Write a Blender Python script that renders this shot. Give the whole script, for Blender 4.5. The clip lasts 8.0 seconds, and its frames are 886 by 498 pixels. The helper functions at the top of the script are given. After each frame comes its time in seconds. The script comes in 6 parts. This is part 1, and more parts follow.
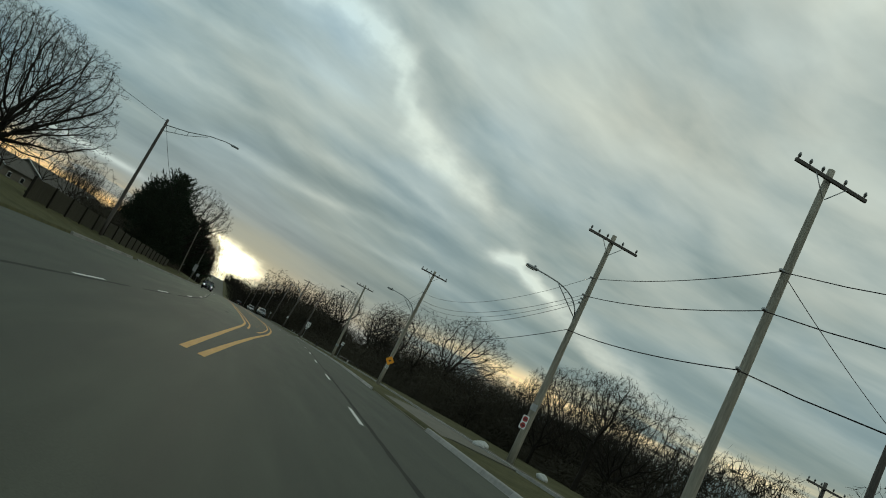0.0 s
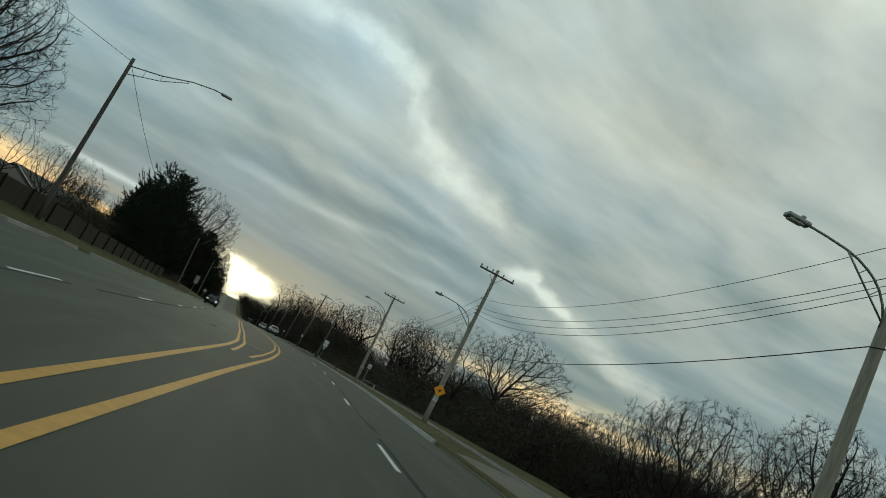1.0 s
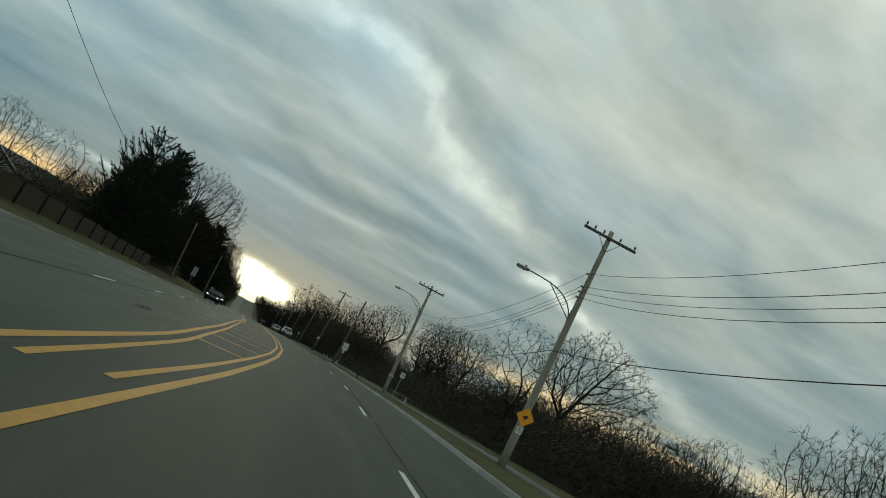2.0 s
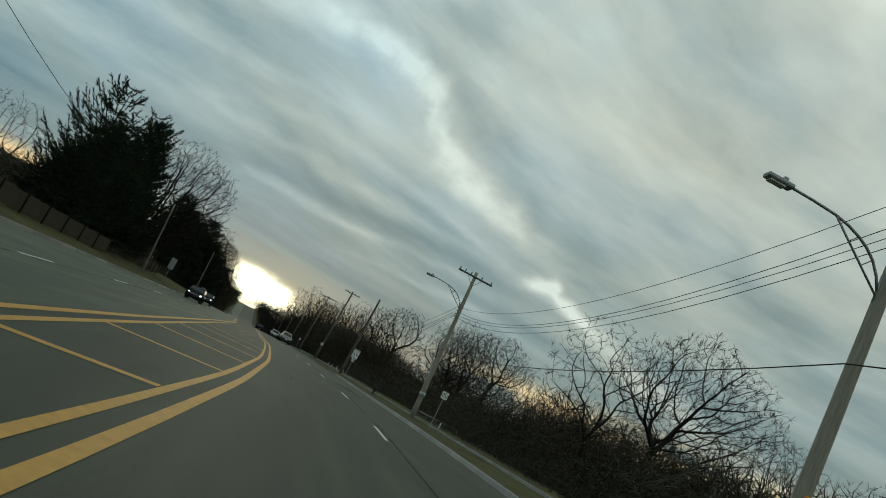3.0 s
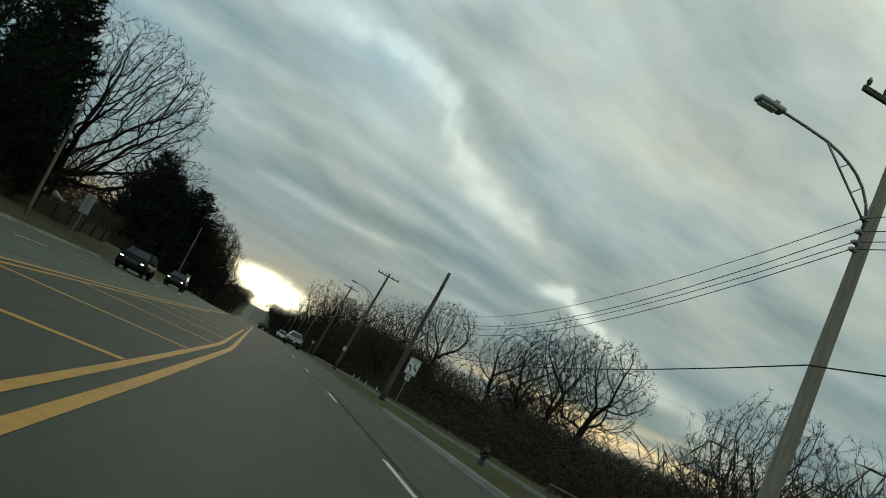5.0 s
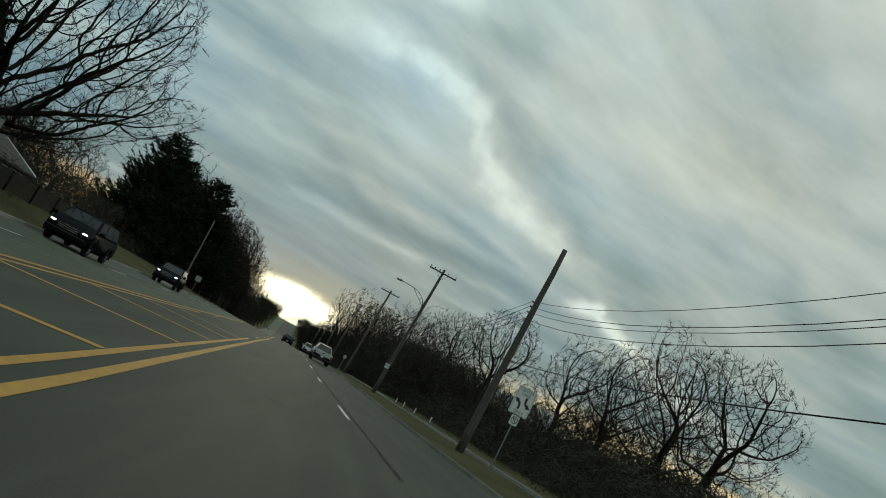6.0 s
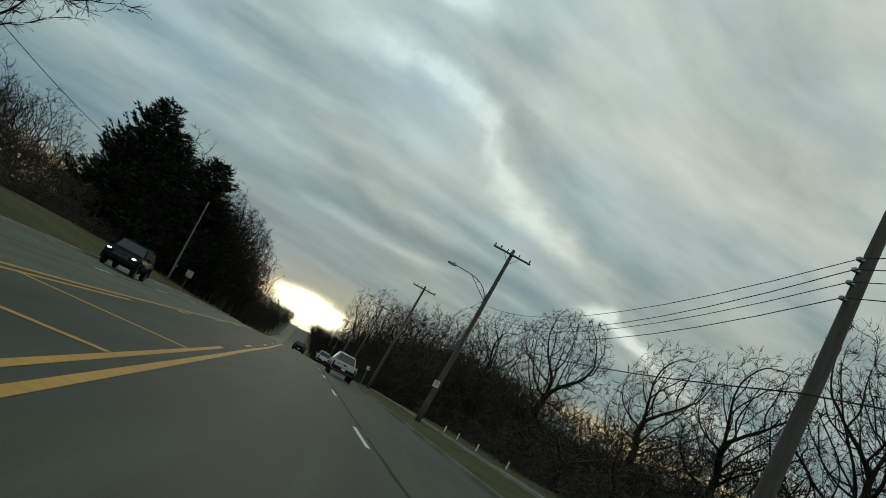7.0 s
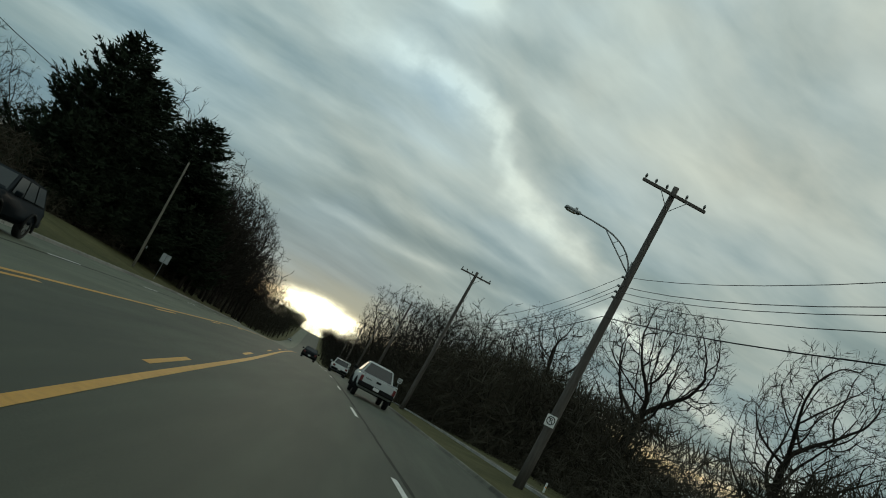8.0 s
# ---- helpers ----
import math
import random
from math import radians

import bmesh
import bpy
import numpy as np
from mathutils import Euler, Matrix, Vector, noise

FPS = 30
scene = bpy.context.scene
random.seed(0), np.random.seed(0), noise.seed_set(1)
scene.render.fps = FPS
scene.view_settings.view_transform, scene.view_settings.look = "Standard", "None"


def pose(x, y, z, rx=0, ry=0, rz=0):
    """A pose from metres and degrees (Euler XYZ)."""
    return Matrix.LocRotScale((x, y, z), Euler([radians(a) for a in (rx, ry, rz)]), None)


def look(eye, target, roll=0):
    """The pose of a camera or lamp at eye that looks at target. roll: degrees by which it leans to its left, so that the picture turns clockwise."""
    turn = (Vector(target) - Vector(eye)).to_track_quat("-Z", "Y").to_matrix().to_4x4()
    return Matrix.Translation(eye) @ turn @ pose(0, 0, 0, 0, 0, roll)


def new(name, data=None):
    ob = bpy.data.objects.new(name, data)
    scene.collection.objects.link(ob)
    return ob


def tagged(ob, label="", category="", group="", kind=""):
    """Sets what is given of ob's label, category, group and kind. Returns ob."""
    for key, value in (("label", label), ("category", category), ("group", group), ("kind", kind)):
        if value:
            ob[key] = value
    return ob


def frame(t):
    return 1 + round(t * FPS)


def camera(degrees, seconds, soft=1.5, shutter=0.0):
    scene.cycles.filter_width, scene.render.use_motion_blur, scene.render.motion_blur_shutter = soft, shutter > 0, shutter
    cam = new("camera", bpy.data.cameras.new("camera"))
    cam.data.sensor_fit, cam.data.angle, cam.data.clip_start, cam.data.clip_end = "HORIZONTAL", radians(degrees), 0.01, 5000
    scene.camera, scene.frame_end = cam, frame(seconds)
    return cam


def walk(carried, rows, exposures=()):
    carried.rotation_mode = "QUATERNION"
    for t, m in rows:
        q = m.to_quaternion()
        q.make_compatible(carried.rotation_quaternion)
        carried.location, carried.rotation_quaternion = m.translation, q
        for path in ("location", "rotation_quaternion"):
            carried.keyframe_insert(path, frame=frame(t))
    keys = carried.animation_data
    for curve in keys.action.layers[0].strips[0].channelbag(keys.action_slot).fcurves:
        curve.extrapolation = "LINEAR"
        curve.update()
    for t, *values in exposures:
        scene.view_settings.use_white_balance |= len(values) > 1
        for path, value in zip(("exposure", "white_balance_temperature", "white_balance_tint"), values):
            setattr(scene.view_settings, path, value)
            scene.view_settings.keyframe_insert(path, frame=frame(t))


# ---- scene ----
cam = camera(56.0, 8.0, soft=1.0)
PATH = [
    (0, look((-0.000, 0.000, 1.135), (1.572, 9.739, 2.774), 27.15)),
    (0.5, look((0.485, 9.145, 1.143), (2.019, 18.890, 2.781), 27.00)),
    (1, look((0.814, 19.000, 1.140), (2.136, 28.757, 2.889), 26.78)),
    (2.3, look((2.169, 44.116, 1.151), (3.264, 53.909, 2.853), 26.90)),
    (2.5, look((2.266, 47.909, 1.150), (3.364, 57.693, 2.901), 26.69)),
    (3, look((2.372, 57.948, 1.140), (3.429, 67.736, 2.899), 26.75)),
    (3.5, look((2.592, 67.657, 1.133), (3.637, 77.450, 2.868), 26.88)),
    (4, look((2.669, 77.755, 1.129), (3.703, 87.548, 2.870), 27.06)),
    (4.5, look((2.760, 88.069, 1.129), (3.753, 97.870, 2.844), 27.09)),
    (4.7, look((2.790, 92.159, 1.128), (3.742, 101.963, 2.850), 27.29)),
    (5.8, look((2.672, 114.871, 1.118), (3.238, 124.700, 2.872), 27.20)),
    (6, look((2.513, 118.952, 1.120), (2.998, 128.787, 2.863), 27.77)),
    (6.2, look((2.285, 122.968, 1.127), (2.728, 132.799, 2.902), 27.41)),
    (6.5, look((1.966, 128.897, 1.138), (2.368, 138.730, 2.917), 27.15)),
    (7, look((1.365, 139.082, 1.144), (1.692, 148.923, 2.889), 27.53)),
    (7.5, look((0.890, 149.639, 1.164), (1.125, 159.482, 2.912), 27.79)),
    (8, look((0.000, 160.873, 1.184), (0.188, 170.720, 2.915), 27.31)),
]
walk(cam, PATH, [(0, -0.12, 6050, 2), (8, -0.12, 6050, 2)])


# ---- plan: the road's lines as offsets x(y), metres ----
YS = np.arange(-120.0, 2201.0, 2.0)


def curve(knots, soft=9):
    ky, kx = zip(*knots)
    v = np.interp(YS, ky, kx)
    a, b = (kx[1] - kx[0]) / (ky[1] - ky[0]), (kx[-1] - kx[-2]) / (ky[-1] - ky[-2])
    v = np.where(YS < ky[0], kx[0] + a * (YS - ky[0]), np.where(YS > ky[-1], kx[-1] + b * (YS - ky[-1]), v))
    p = np.pad(v, soft, mode="reflect", reflect_type="odd")
    k = np.hanning(2 * soft + 1)
    v = np.convolve(p, k / k.sum(), mode="valid")
    return lambda y: float(np.interp(y, YS, v))


dash_r = curve([(0, 2.2), (21, 3.15), (36, 3.82), (51, 4.4), (66, 5.05), (82, 5.6), (97, 5.5), (113, 4.82), (130, 4.1), (158, 2.1), (171, 1.33), (188, 0.3), (203, -0.65), (260, -4.6), (700, -36)], 5)
yel_r = curve([(0, -1.0), (15, -0.5), (24, -0.16), (36, 0.35), (54, 1.24), (64, 1.58), (75, 1.84), (90, 1.86), (96, 1.74), (108, 1.4), (124, 0.82), (145, -0.54), (160, -1.5), (171, -2.23), (187, -3.18), (260, -8.2), (700, -39.4)], 2)
yel_l = curve([(0, -0.95), (15, -0.84), (29, -0.63), (48, -0.34), (57, -0.35), (63, -0.6), (80, -1.25), (88, -1.65), (103, -2.35), (115, -2.95), (133, -3.6), (144, -4.2), (160, -5.0), (176, -6.1), (187, -6.85), (260, -12.0), (700, -43)], 2)
dash_l = curve([(0, -4.1), (20, -3.97), (37, -3.85), (54, -3.95), (75, -4.6), (96, -5.75), (115, -6.8), (133, -7.35), (150, -7.9), (170, -8.95), (187, -10.3), (260, -15.4), (700, -46.5)], 6)


def kerb_r(y):
    return dash_r(y) + 3.75


def kerb_l(y):
    return dash_l(y) - float(np.interp(y, [60, 150, 180, 210], [5.4, 3.8, 3.6, 3.0]))


def lane_rise(x, y):
    """The far lanes climb a little towards their kerb where the road begins to bend."""
    d = dash_l(y) - 0.35 - x
    return max(0.0, min(d / 5.0, 1.0)) * float(np.interp(y, [60, 150], [0.30, 0.0]))


def road_z(y):
    """The road is level, dips past a slight crest and climbs a far hill."""
    return float(np.interp(y, GY, GZ))


_kz = np.interp(YS, [-120, 225, 300, 400, 520, 660, 860, 1000, 2200], [0, 0, -0.9, -2.8, -3.2, -1.2, 9.5, 12.5, 13])
_kk = np.hanning(31)
GZ = np.convolve(np.pad(_kz, 15, mode="edge"), _kk / _kk.sum(), mode="valid")
GY = YS


def ground_z(x, y):
    """Height of the verges and lawns beside the road."""
    z = road_z(y)
    l, r = kerb_l(y), kerb_r(y)
    if l <= x <= r:
        return z - 0.12
    if x < l:
        z += lane_rise(l, y)
    if x > r:
        d = x - r
        far = min(max((d - 7) / 22, 0), 1)
        return z + 0.10 + 0.02 * min(d, 6) - 1.6 * far * far + 0.12 * noise.noise(Vector((x * 0.2, y * 0.2, 3))) * min(max((d - 5.5) / 4, 0), 1)
    d = l - x
    rise = min(d / 9, 1)
    return z + 0.10 + 0.95 * rise * rise * (3 - 2 * rise) + 0.14 * noise.noise(Vector((x * 0.2, y * 0.2, 7))) * min(d / 3, 1)


# ---- light ----
SUN_AZ, SUN_EL = -4.3, 3.0
scene.view_settings.exposure = 0.0
world = bpy.data.worlds.new("sky")
scene.world = world
world.use_nodes = True
WT = world.node_tree
WT.nodes.clear()


class Nodes:
    """Short hand for building node trees."""

    def __init__(self, tree):
        self.tree = tree

    def node(self, kind, **inputs):
        n = self.tree.nodes.new(kind)
        for k, v in inputs.items():
            self.put(n.inputs[k.replace("_", " ")], v)
        return n

    def put(self, socket, v):
        if isinstance(v, bpy.types.NodeSocket):
            self.tree.links.new(v, socket)
        else:
            socket.default_value = v

    def math(self, op, a, b=0.0, c=None):
        n = self.tree.nodes.new("ShaderNodeMath")
        n.operation = op
        self.put(n.inputs[0], a)
        self.put(n.inputs[1], b)
        if c is not None:
            self.put(n.inputs[2], c)
        return n.outputs[0]

    def vec(self, x, y, z):
        n = self.tree.nodes.new("ShaderNodeCombineXYZ")
        for i, v in enumerate((x, y, z)):
            self.put(n.inputs[i], v)
        return n.outputs[0]

    def split(self, v):
        n = self.tree.nodes.new("ShaderNodeSeparateXYZ")
        self.put(n.inputs[0], v)
        return n.outputs

    def noise(self, v, scale, detail=4.0, rough=0.55, distortion=0.0):
        n = self.tree.nodes.new("ShaderNodeTexNoise")
        self.put(n.inputs["Vector"], v)
        n.inputs["Scale"].default_value = scale
        n.inputs["Detail"].default_value = detail
        n.inputs["Roughness"].default_value = rough
        n.inputs["Distortion"].default_value = distortion
        return n.outputs["Fac"]

    def ramp(self, fac, stops, mode="LINEAR"):
        n = self.tree.nodes.new("ShaderNodeValToRGB")
        self.put(n.inputs[0], fac)
        e = n.color_ramp.elements
        n.color_ramp.interpolation = mode
        while len(e) < len(stops):
            e.new(0.5)
        for el, (p, c) in zip(e, stops):
            el.position = p
            el.color = (*c, 1) if len(c) == 3 else c
        return n.outputs["Color"]

    def mix(self, fac, a, b, mode="MIX"):
        n = self.tree.nodes.new("ShaderNodeMix")
        n.data_type = "RGBA"
        n.blend_type = mode
        self.put(n.inputs["Factor"], fac)
        self.put(n.inputs["A"], (*a, 1) if isinstance(a, tuple) and len(a) == 3 else a)
        self.put(n.inputs["B"], (*b, 1) if isinstance(b, tuple) and len(b) == 3 else b)
        return n.outputs["Result"]

    def spot(self, d2, width):
        """exp(-d2 / width^2)"""
        return self.math("POWER", 2.71828, self.math("MULTIPLY", d2, -1.0 / (width * width)))


def build_sky():
    g = Nodes(WT)
    out = g.node("ShaderNodeOutputWorld")
    bg = g.node("ShaderNodeBackground")
    WT.links.new(bg.outputs[0], out.inputs[0])
    sky = g.node("ShaderNodeTexSky")
    sky.sky_type = "NISHITA"
    sky.sun_disc = False
    sky.sun_elevation = radians(SUN_EL)
    sky.sun_rotation = radians(SUN_AZ)
    clear = g.mix(1.0, sky.outputs[0], (0.04, 0.04, 0.04), "MULTIPLY")
    d = g.node("ShaderNodeTexCoord").outputs["Generated"]
    x, y, z = g.split(d)
    zc = g.math("MAXIMUM", z, 0.0)
    front = g.math("GREATER_THAN", y, 0.0)

    def centred(n):
        return g.math("SUBTRACT", n, 0.5)

    def add(*terms):
        t = terms[0]
        for u in terms[1:]:
            t = g.math("ADD", t, u)
        return t

    # height squeezed towards the horizon, as a deck of cloud looks from below
    h = g.math("LOGARITHM", g.math("ADD", zc, 0.07), 2.71828)
    slant = g.math("ADD", h, g.math("MULTIPLY", g.math("MAXIMUM", x, -0.1), 0.55))
    w1 = centred(g.noise(g.vec(g.math("MULTIPLY", x, 7.0), g.math("MULTIPLY", h, 3.0), 2.0), 1.0, 3.0, 0.55))
    w2 = centred(g.noise(g.vec(g.math("MULTIPLY", x, 18.0), g.math("MULTIPLY", h, 10.0), 5.0), 1.0, 3.0, 0.5))
    w3 = centred(g.noise(g.vec(g.math("MULTIPLY", x, 9.0), g.math("MULTIPLY", h, 4.0), 11.0), 1.0, 4.0, 0.6))
    zw = g.math("ADD", z, g.math("MULTIPLY", add(g.math("MULTIPLY", w1, 0.024), g.math("MULTIPLY", w2, 0.020)), g.math("MINIMUM", g.math("MULTIPLY", zc, 3.6), 1.2)))
    xw = add(x, g.math("MULTIPLY", w3, 0.05), g.math("MULTIPLY", w2, 0.012))
    along = g.math("MULTIPLY", g.math("ADD", xw, 0.6), 1.0 / 1.4)

    def street(stops):
        """A bank of cloud that runs across: stops of x, and there its height, half width and brightness."""
        r = g.ramp(along, [((sx + 0.6) / 1.4, (c, wd, amp)) for sx, c, wd, amp in stops], "EASE")
        n = g.node("ShaderNodeSeparateColor", Color=r).outputs
        q = g.math("DIVIDE", g.math("SUBTRACT", zw, n[0]), n[1])
        return g.math("MULTIPLY", g.math("POWER", 2.71828, g.math("MULTIPLY", g.math("MULTIPLY", q, q), -1.0)), n[2])

    def lobe(cx, cz, rx, rz):
        a, b = g.math("DIVIDE", g.math("SUBTRACT", xw, cx), rx), g.math("DIVIDE", g.math("SUBTRACT", zw, cz), rz)
        return g.math("MULTIPLY", g.spot(add(g.math("MULTIPLY", a, a), g.math("MULTIPLY", b, b)), 1.0), front)

    deck = g.split(g.ramp(zc, [(0.0, (0.34,) * 3), (0.09, (0.325,) * 3), (0.13, (0.36,) * 3), (0.17, (0.40,) * 3), (0.22, (0.455,) * 3), (0.30, (0.52,) * 3), (0.40, (0.575,) * 3), (0.60, (0.60,) * 3), (1.0, (0.52,) * 3)]))[0]
    n1 = centred(g.noise(g.vec(g.math("MULTIPLY", x, 4.2), g.math("MULTIPLY", slant, 6.0), g.math("MULTIPLY", y, 1.5)), 1.0, 4.0, 0.5, 0.25))
    n2 = centred(g.noise(g.vec(g.math("MULTIPLY", x, 12.0), g.math("MULTIPLY", slant, 15.0), 1.7), 1.0, 4.0, 0.55, 0.3))
    n3 = centred(g.noise(g.vec(g.math("MULTIPLY", x, 4.0), g.math("MULTIPLY", slant, 2.4), 8.0), 1.0, 3.0, 0.5, 0.3))
    grain = add(1.0, g.math("MULTIPLY", n1, 0.85), g.math("MULTIPLY", n2, 0.36), g.math("MULTIPLY", n3, 0.40))
    knots = g.node("ShaderNodeMapRange", Value=g.noise(g.vec(g.math("MULTIPLY", x, 17.0), g.math("MULTIPLY", h, 8.0), 30.0), 1.0, 4.0, 0.6), From_Min=0.34, From_Max=0.64, To_Min=0.55, To_Max=1.25).outputs[0]
    spine = street([(-0.30, 0.37, 0.03, 0.02), (-0.17, 0.348, 0.022, 0.14), (-0.10, 0.349, 0.017, 0.36), (-0.03, 0.341, 0.018, 0.42), (0.008, 0.330, 0.016, 0.38), (0.034, 0.302, 0.018, 0.20),
                    (0.06, 0.276, 0.018, 0.20), (0.10, 0.257, 0.018, 0.32), (0.15, 0.238, 0.016, 0.28), (0.20, 0.226, 0.014, 0.11), (0.28, 0.20, 0.014, 0.02)])
    skirt = street([(-0.30, 0.36, 0.05, 0.02), (-0.10, 0.335, 0.045, 0.09), (0.02, 0.30, 0.045, 0.10), (0.12, 0.24, 0.035, 0.09), (0.26, 0.20, 0.03, 0.03)])
    bands = add(street([(-0.26, 0.20, 0.006, 0.0), (-0.20, 0.20, 0.007, 0.09), (-0.14, 0.196, 0.008, 0.12), (-0.05, 0.195, 0.009, 0.11), (0.03, 0.192, 0.010, 0.08), (0.12, 0.185, 0.010, 0.02)]),
                street([(-0.19, 0.157, 0.006, 0.0), (-0.10, 0.151, 0.006, 0.11), (0.0, 0.150, 0.006, 0.11), (0.07, 0.157, 0.006, 0.07), (0.13, 0.157, 0.007, 0.11), (0.20, 0.151, 0.008, 0.09), (0.34, 0.14, 0.012, 0.05), (0.5, 0.13, 0.014, 0.0)]),
                street([(-0.12, 0.247, 0.010, 0.0), (0.0, 0.229, 0.009, 0.07), (0.08, 0.217, 0.009, 0.09), (0.15, 0.200, 0.008, 0.11), (0.20, 0.193, 0.008, 0.06), (0.3, 0.17, 0.01, 0.0)]),
                street([(-0.40, 0.25, 0.016, 0.04), (-0.25, 0.262, 0.014, 0.08), (-0.12, 0.27, 0.012, 0.05), (0.0, 0.265, 0.01, 0.0)]),
                street([(-0.42, 0.075, 0.004, 0.0), (-0.30, 0.074, 0.004, 0.10), (-0.26, 0.073, 0.004, 0.34), (-0.22, 0.073, 0.0035, 0.32), (-0.17, 0.072, 0.003, 0.05), (-0.1, 0.07, 0.003, 0.0)]),
                street([(-0.05, 0.118, 0.004, 0.0), (0.06, 0.125, 0.004, 0.05), (0.16, 0.128, 0.005, 0.07), (0.28, 0.115, 0.007, 0.05), (0.4, 0.11, 0.01, 0.02)]))
    cream = street([(0.0, 0.39, 0.04, 0.0), (0.08, 0.376, 0.034, 0.06), (0.20, 0.366, 0.036, 0.10), (0.30, 0.350, 0.036, 0.08), (0.40, 0.32, 0.035, 0.05), (0.5, 0.29, 0.03, 0.02)])
    gaps = add(street([(0.0, 0.37, 0.02, 0.0), (0.05, 0.336, 0.020, 0.06), (0.11, 0.308, 0.022, 0.085), (0.16, 0.278, 0.022, 0.08), (0.21, 0.250, 0.020, 0.05), (0.34, 0.23, 0.02, 0.0)]),
               street([(0.20, 0.43, 0.03, 0.0), (0.28, 0.395, 0.032, 0.05), (0.34, 0.358, 0.032, 0.06), (0.45, 0.256, 0.036, 0.08), (0.55, 0.20, 0.034, 0.08), (0.7, 0.16, 0.03, 0.05)]),
               street([(-0.30, 0.225, 0.012, 0.02), (-0.16, 0.222, 0.012, 0.04), (-0.04, 0.174, 0.010, 0.045), (0.06, 0.174, 0.008, 0.05), (0.16, 0.176, 0.007, 0.03), (0.3, 0.16, 0.01, 0.0)]))
    lump = street([(0.195, 0.184, 0.006, 0.0), (0.222, 0.187, 0.0085, 0.34), (0.238, 0.190, 0.010, 0.44), (0.258, 0.178, 0.0085, 0.52), (0.285, 0.168, 0.0075, 0.42), (0.30, 0.161, 0.009, 0.30), (0.34, 0.148, 0.012, 0.24), (0.40, 0.125, 0.016, 0.20), (0.48, 0.098, 0.018, 0.14), (0.6, 0.07, 0.02, 0.0)])
    v = add(g.math("MULTIPLY", deck, grain), g.math("MULTIPLY", add(spine, g.math("MULTIPLY", lump, front)), knots), g.math("MULTIPLY", bands, g.math("ADD", 0.4, g.math("MULTIPLY", knots, 0.6))), cream, g.math("MULTIPLY", skirt, 0.8))
    v = g.math("SUBTRACT", v, gaps)
    v = add(v, g.math("MULTIPLY", lobe(-0.09, 0.435, 0.05, 0.018), 0.55), g.math("MULTIPLY", lobe(0.37, 0.58, 0.07, 0.03), 0.16))
    tint = g.ramp(v, [(0.0, (0.075, 0.125, 0.14)), (0.24, (0.165, 0.245, 0.265)), (0.40, (0.333, 0.41, 0.405)), (0.58, (0.57, 0.625, 0.58)), (0.85, (0.86, 0.92, 0.83))])
    hue = g.noise(g.vec(g.math("MULTIPLY", x, 4.0), g.math("MULTIPLY", slant, 3.0), 21.0), 1.0, 3.0, 0.5, 0.3)
    tint = g.mix(1.0, tint, g.ramp(hue, [(0.36, (0.97, 0.99, 1.03)), (0.5, (1.02, 1.0, 0.985)), (0.64, (1.06, 1.0, 0.95))]), "MULTIPLY")
    blue = g.math("MINIMUM", add(lobe(0.36, 0.50, 0.09, 0.06), lobe(0.13, 0.30, 0.05, 0.03), lobe(-0.10, 0.32, 0.07, 0.02)), 1.0)
    tint = g.mix(blue, tint, g.mix(1.0, tint, (0.945, 1.0, 1.07), "MULTIPLY"))
    tint = g.mix(lobe(0.22, 0.37, 0.14, 0.05), tint, g.mix(1.0, tint, (1.05, 1.0, 0.95), "MULTIPLY"))
    turn = g.math("MINIMUM", g.math("MAXIMUM", x, -0.35), 0.35)
    cool = g.node("ShaderNodeCombineColor", Red=g.math("ADD", 0.975, g.math("MULTIPLY", turn, 0.18)), Green=1.0, Blue=g.math("SUBTRACT", 1.015, g.math("MULTIPLY", turn, 0.15))).outputs[0]
    tint = g.mix(1.0, tint, cool, "MULTIPLY")
    sky_col = g.mix(0.90, clear, tint)
    # under the deck's torn edge the air is warm and hazy
    under = g.node("ShaderNodeMapRange", Value=add(z, g.math("MULTIPLY", w2, 0.012), g.math("MULTIPLY", x, 0.05)), From_Min=0.088, From_Max=0.070).outputs[0]
    under = g.math("MULTIPLY", g.math("MULTIPLY", under, front), g.spot(g.math("POWER", g.math("ADD", x, 0.03), 2.0), 0.085))
    sky_col = g.mix(g.math("MULTIPLY", under, 0.75), sky_col, (0.46, 0.42, 0.31))
    # warm open strip along the horizon, and the gap that the sun shines through
    strip = g.spot(g.math("POWER", g.math("SUBTRACT", z, g.math("ADD", 0.038, g.math("MULTIPLY", g.math("MAXIMUM", x, 0.0), 0.08))), 2.0), 0.016)
    torn = g.math("SMOOTH_MIN", 1.0, g.math("MULTIPLY", g.math("MAXIMUM", g.math("SUBTRACT", g.noise(g.vec(g.math("MULTIPLY", x, 4.0), g.math("MULTIPLY", z, 24.0), 0.0), 1.3, 4.0), 0.39), 0.0), 7.0), 0.1)
    low = g.math("MULTIPLY", g.math("MULTIPLY", strip, torn), g.math("POWER", g.math("MAXIMUM", y, 0.0), 3.0))
    aside = g.node("ShaderNodeMapRange", Value=g.math("ABSOLUTE", g.math("SUBTRACT", x, 0.03)), From_Min=0.10, From_Max=0.24).outputs[0]
    low = g.math("MULTIPLY", low, g.math("ADD", 0.15, g.math("MULTIPLY", aside, 0.80)))
    sky_col = g.mix(low, sky_col, g.mix(g.math("MULTIPLY", zc, 12.0), (1.6, 0.80, 0.13), (1.5, 1.15, 0.62)))
    sx, sz = math.sin(radians(SUN_AZ)), math.sin(radians(2.05))
    dx = g.math("SUBTRACT", x, sx)
    up = g.math("SUBTRACT", z, sz)
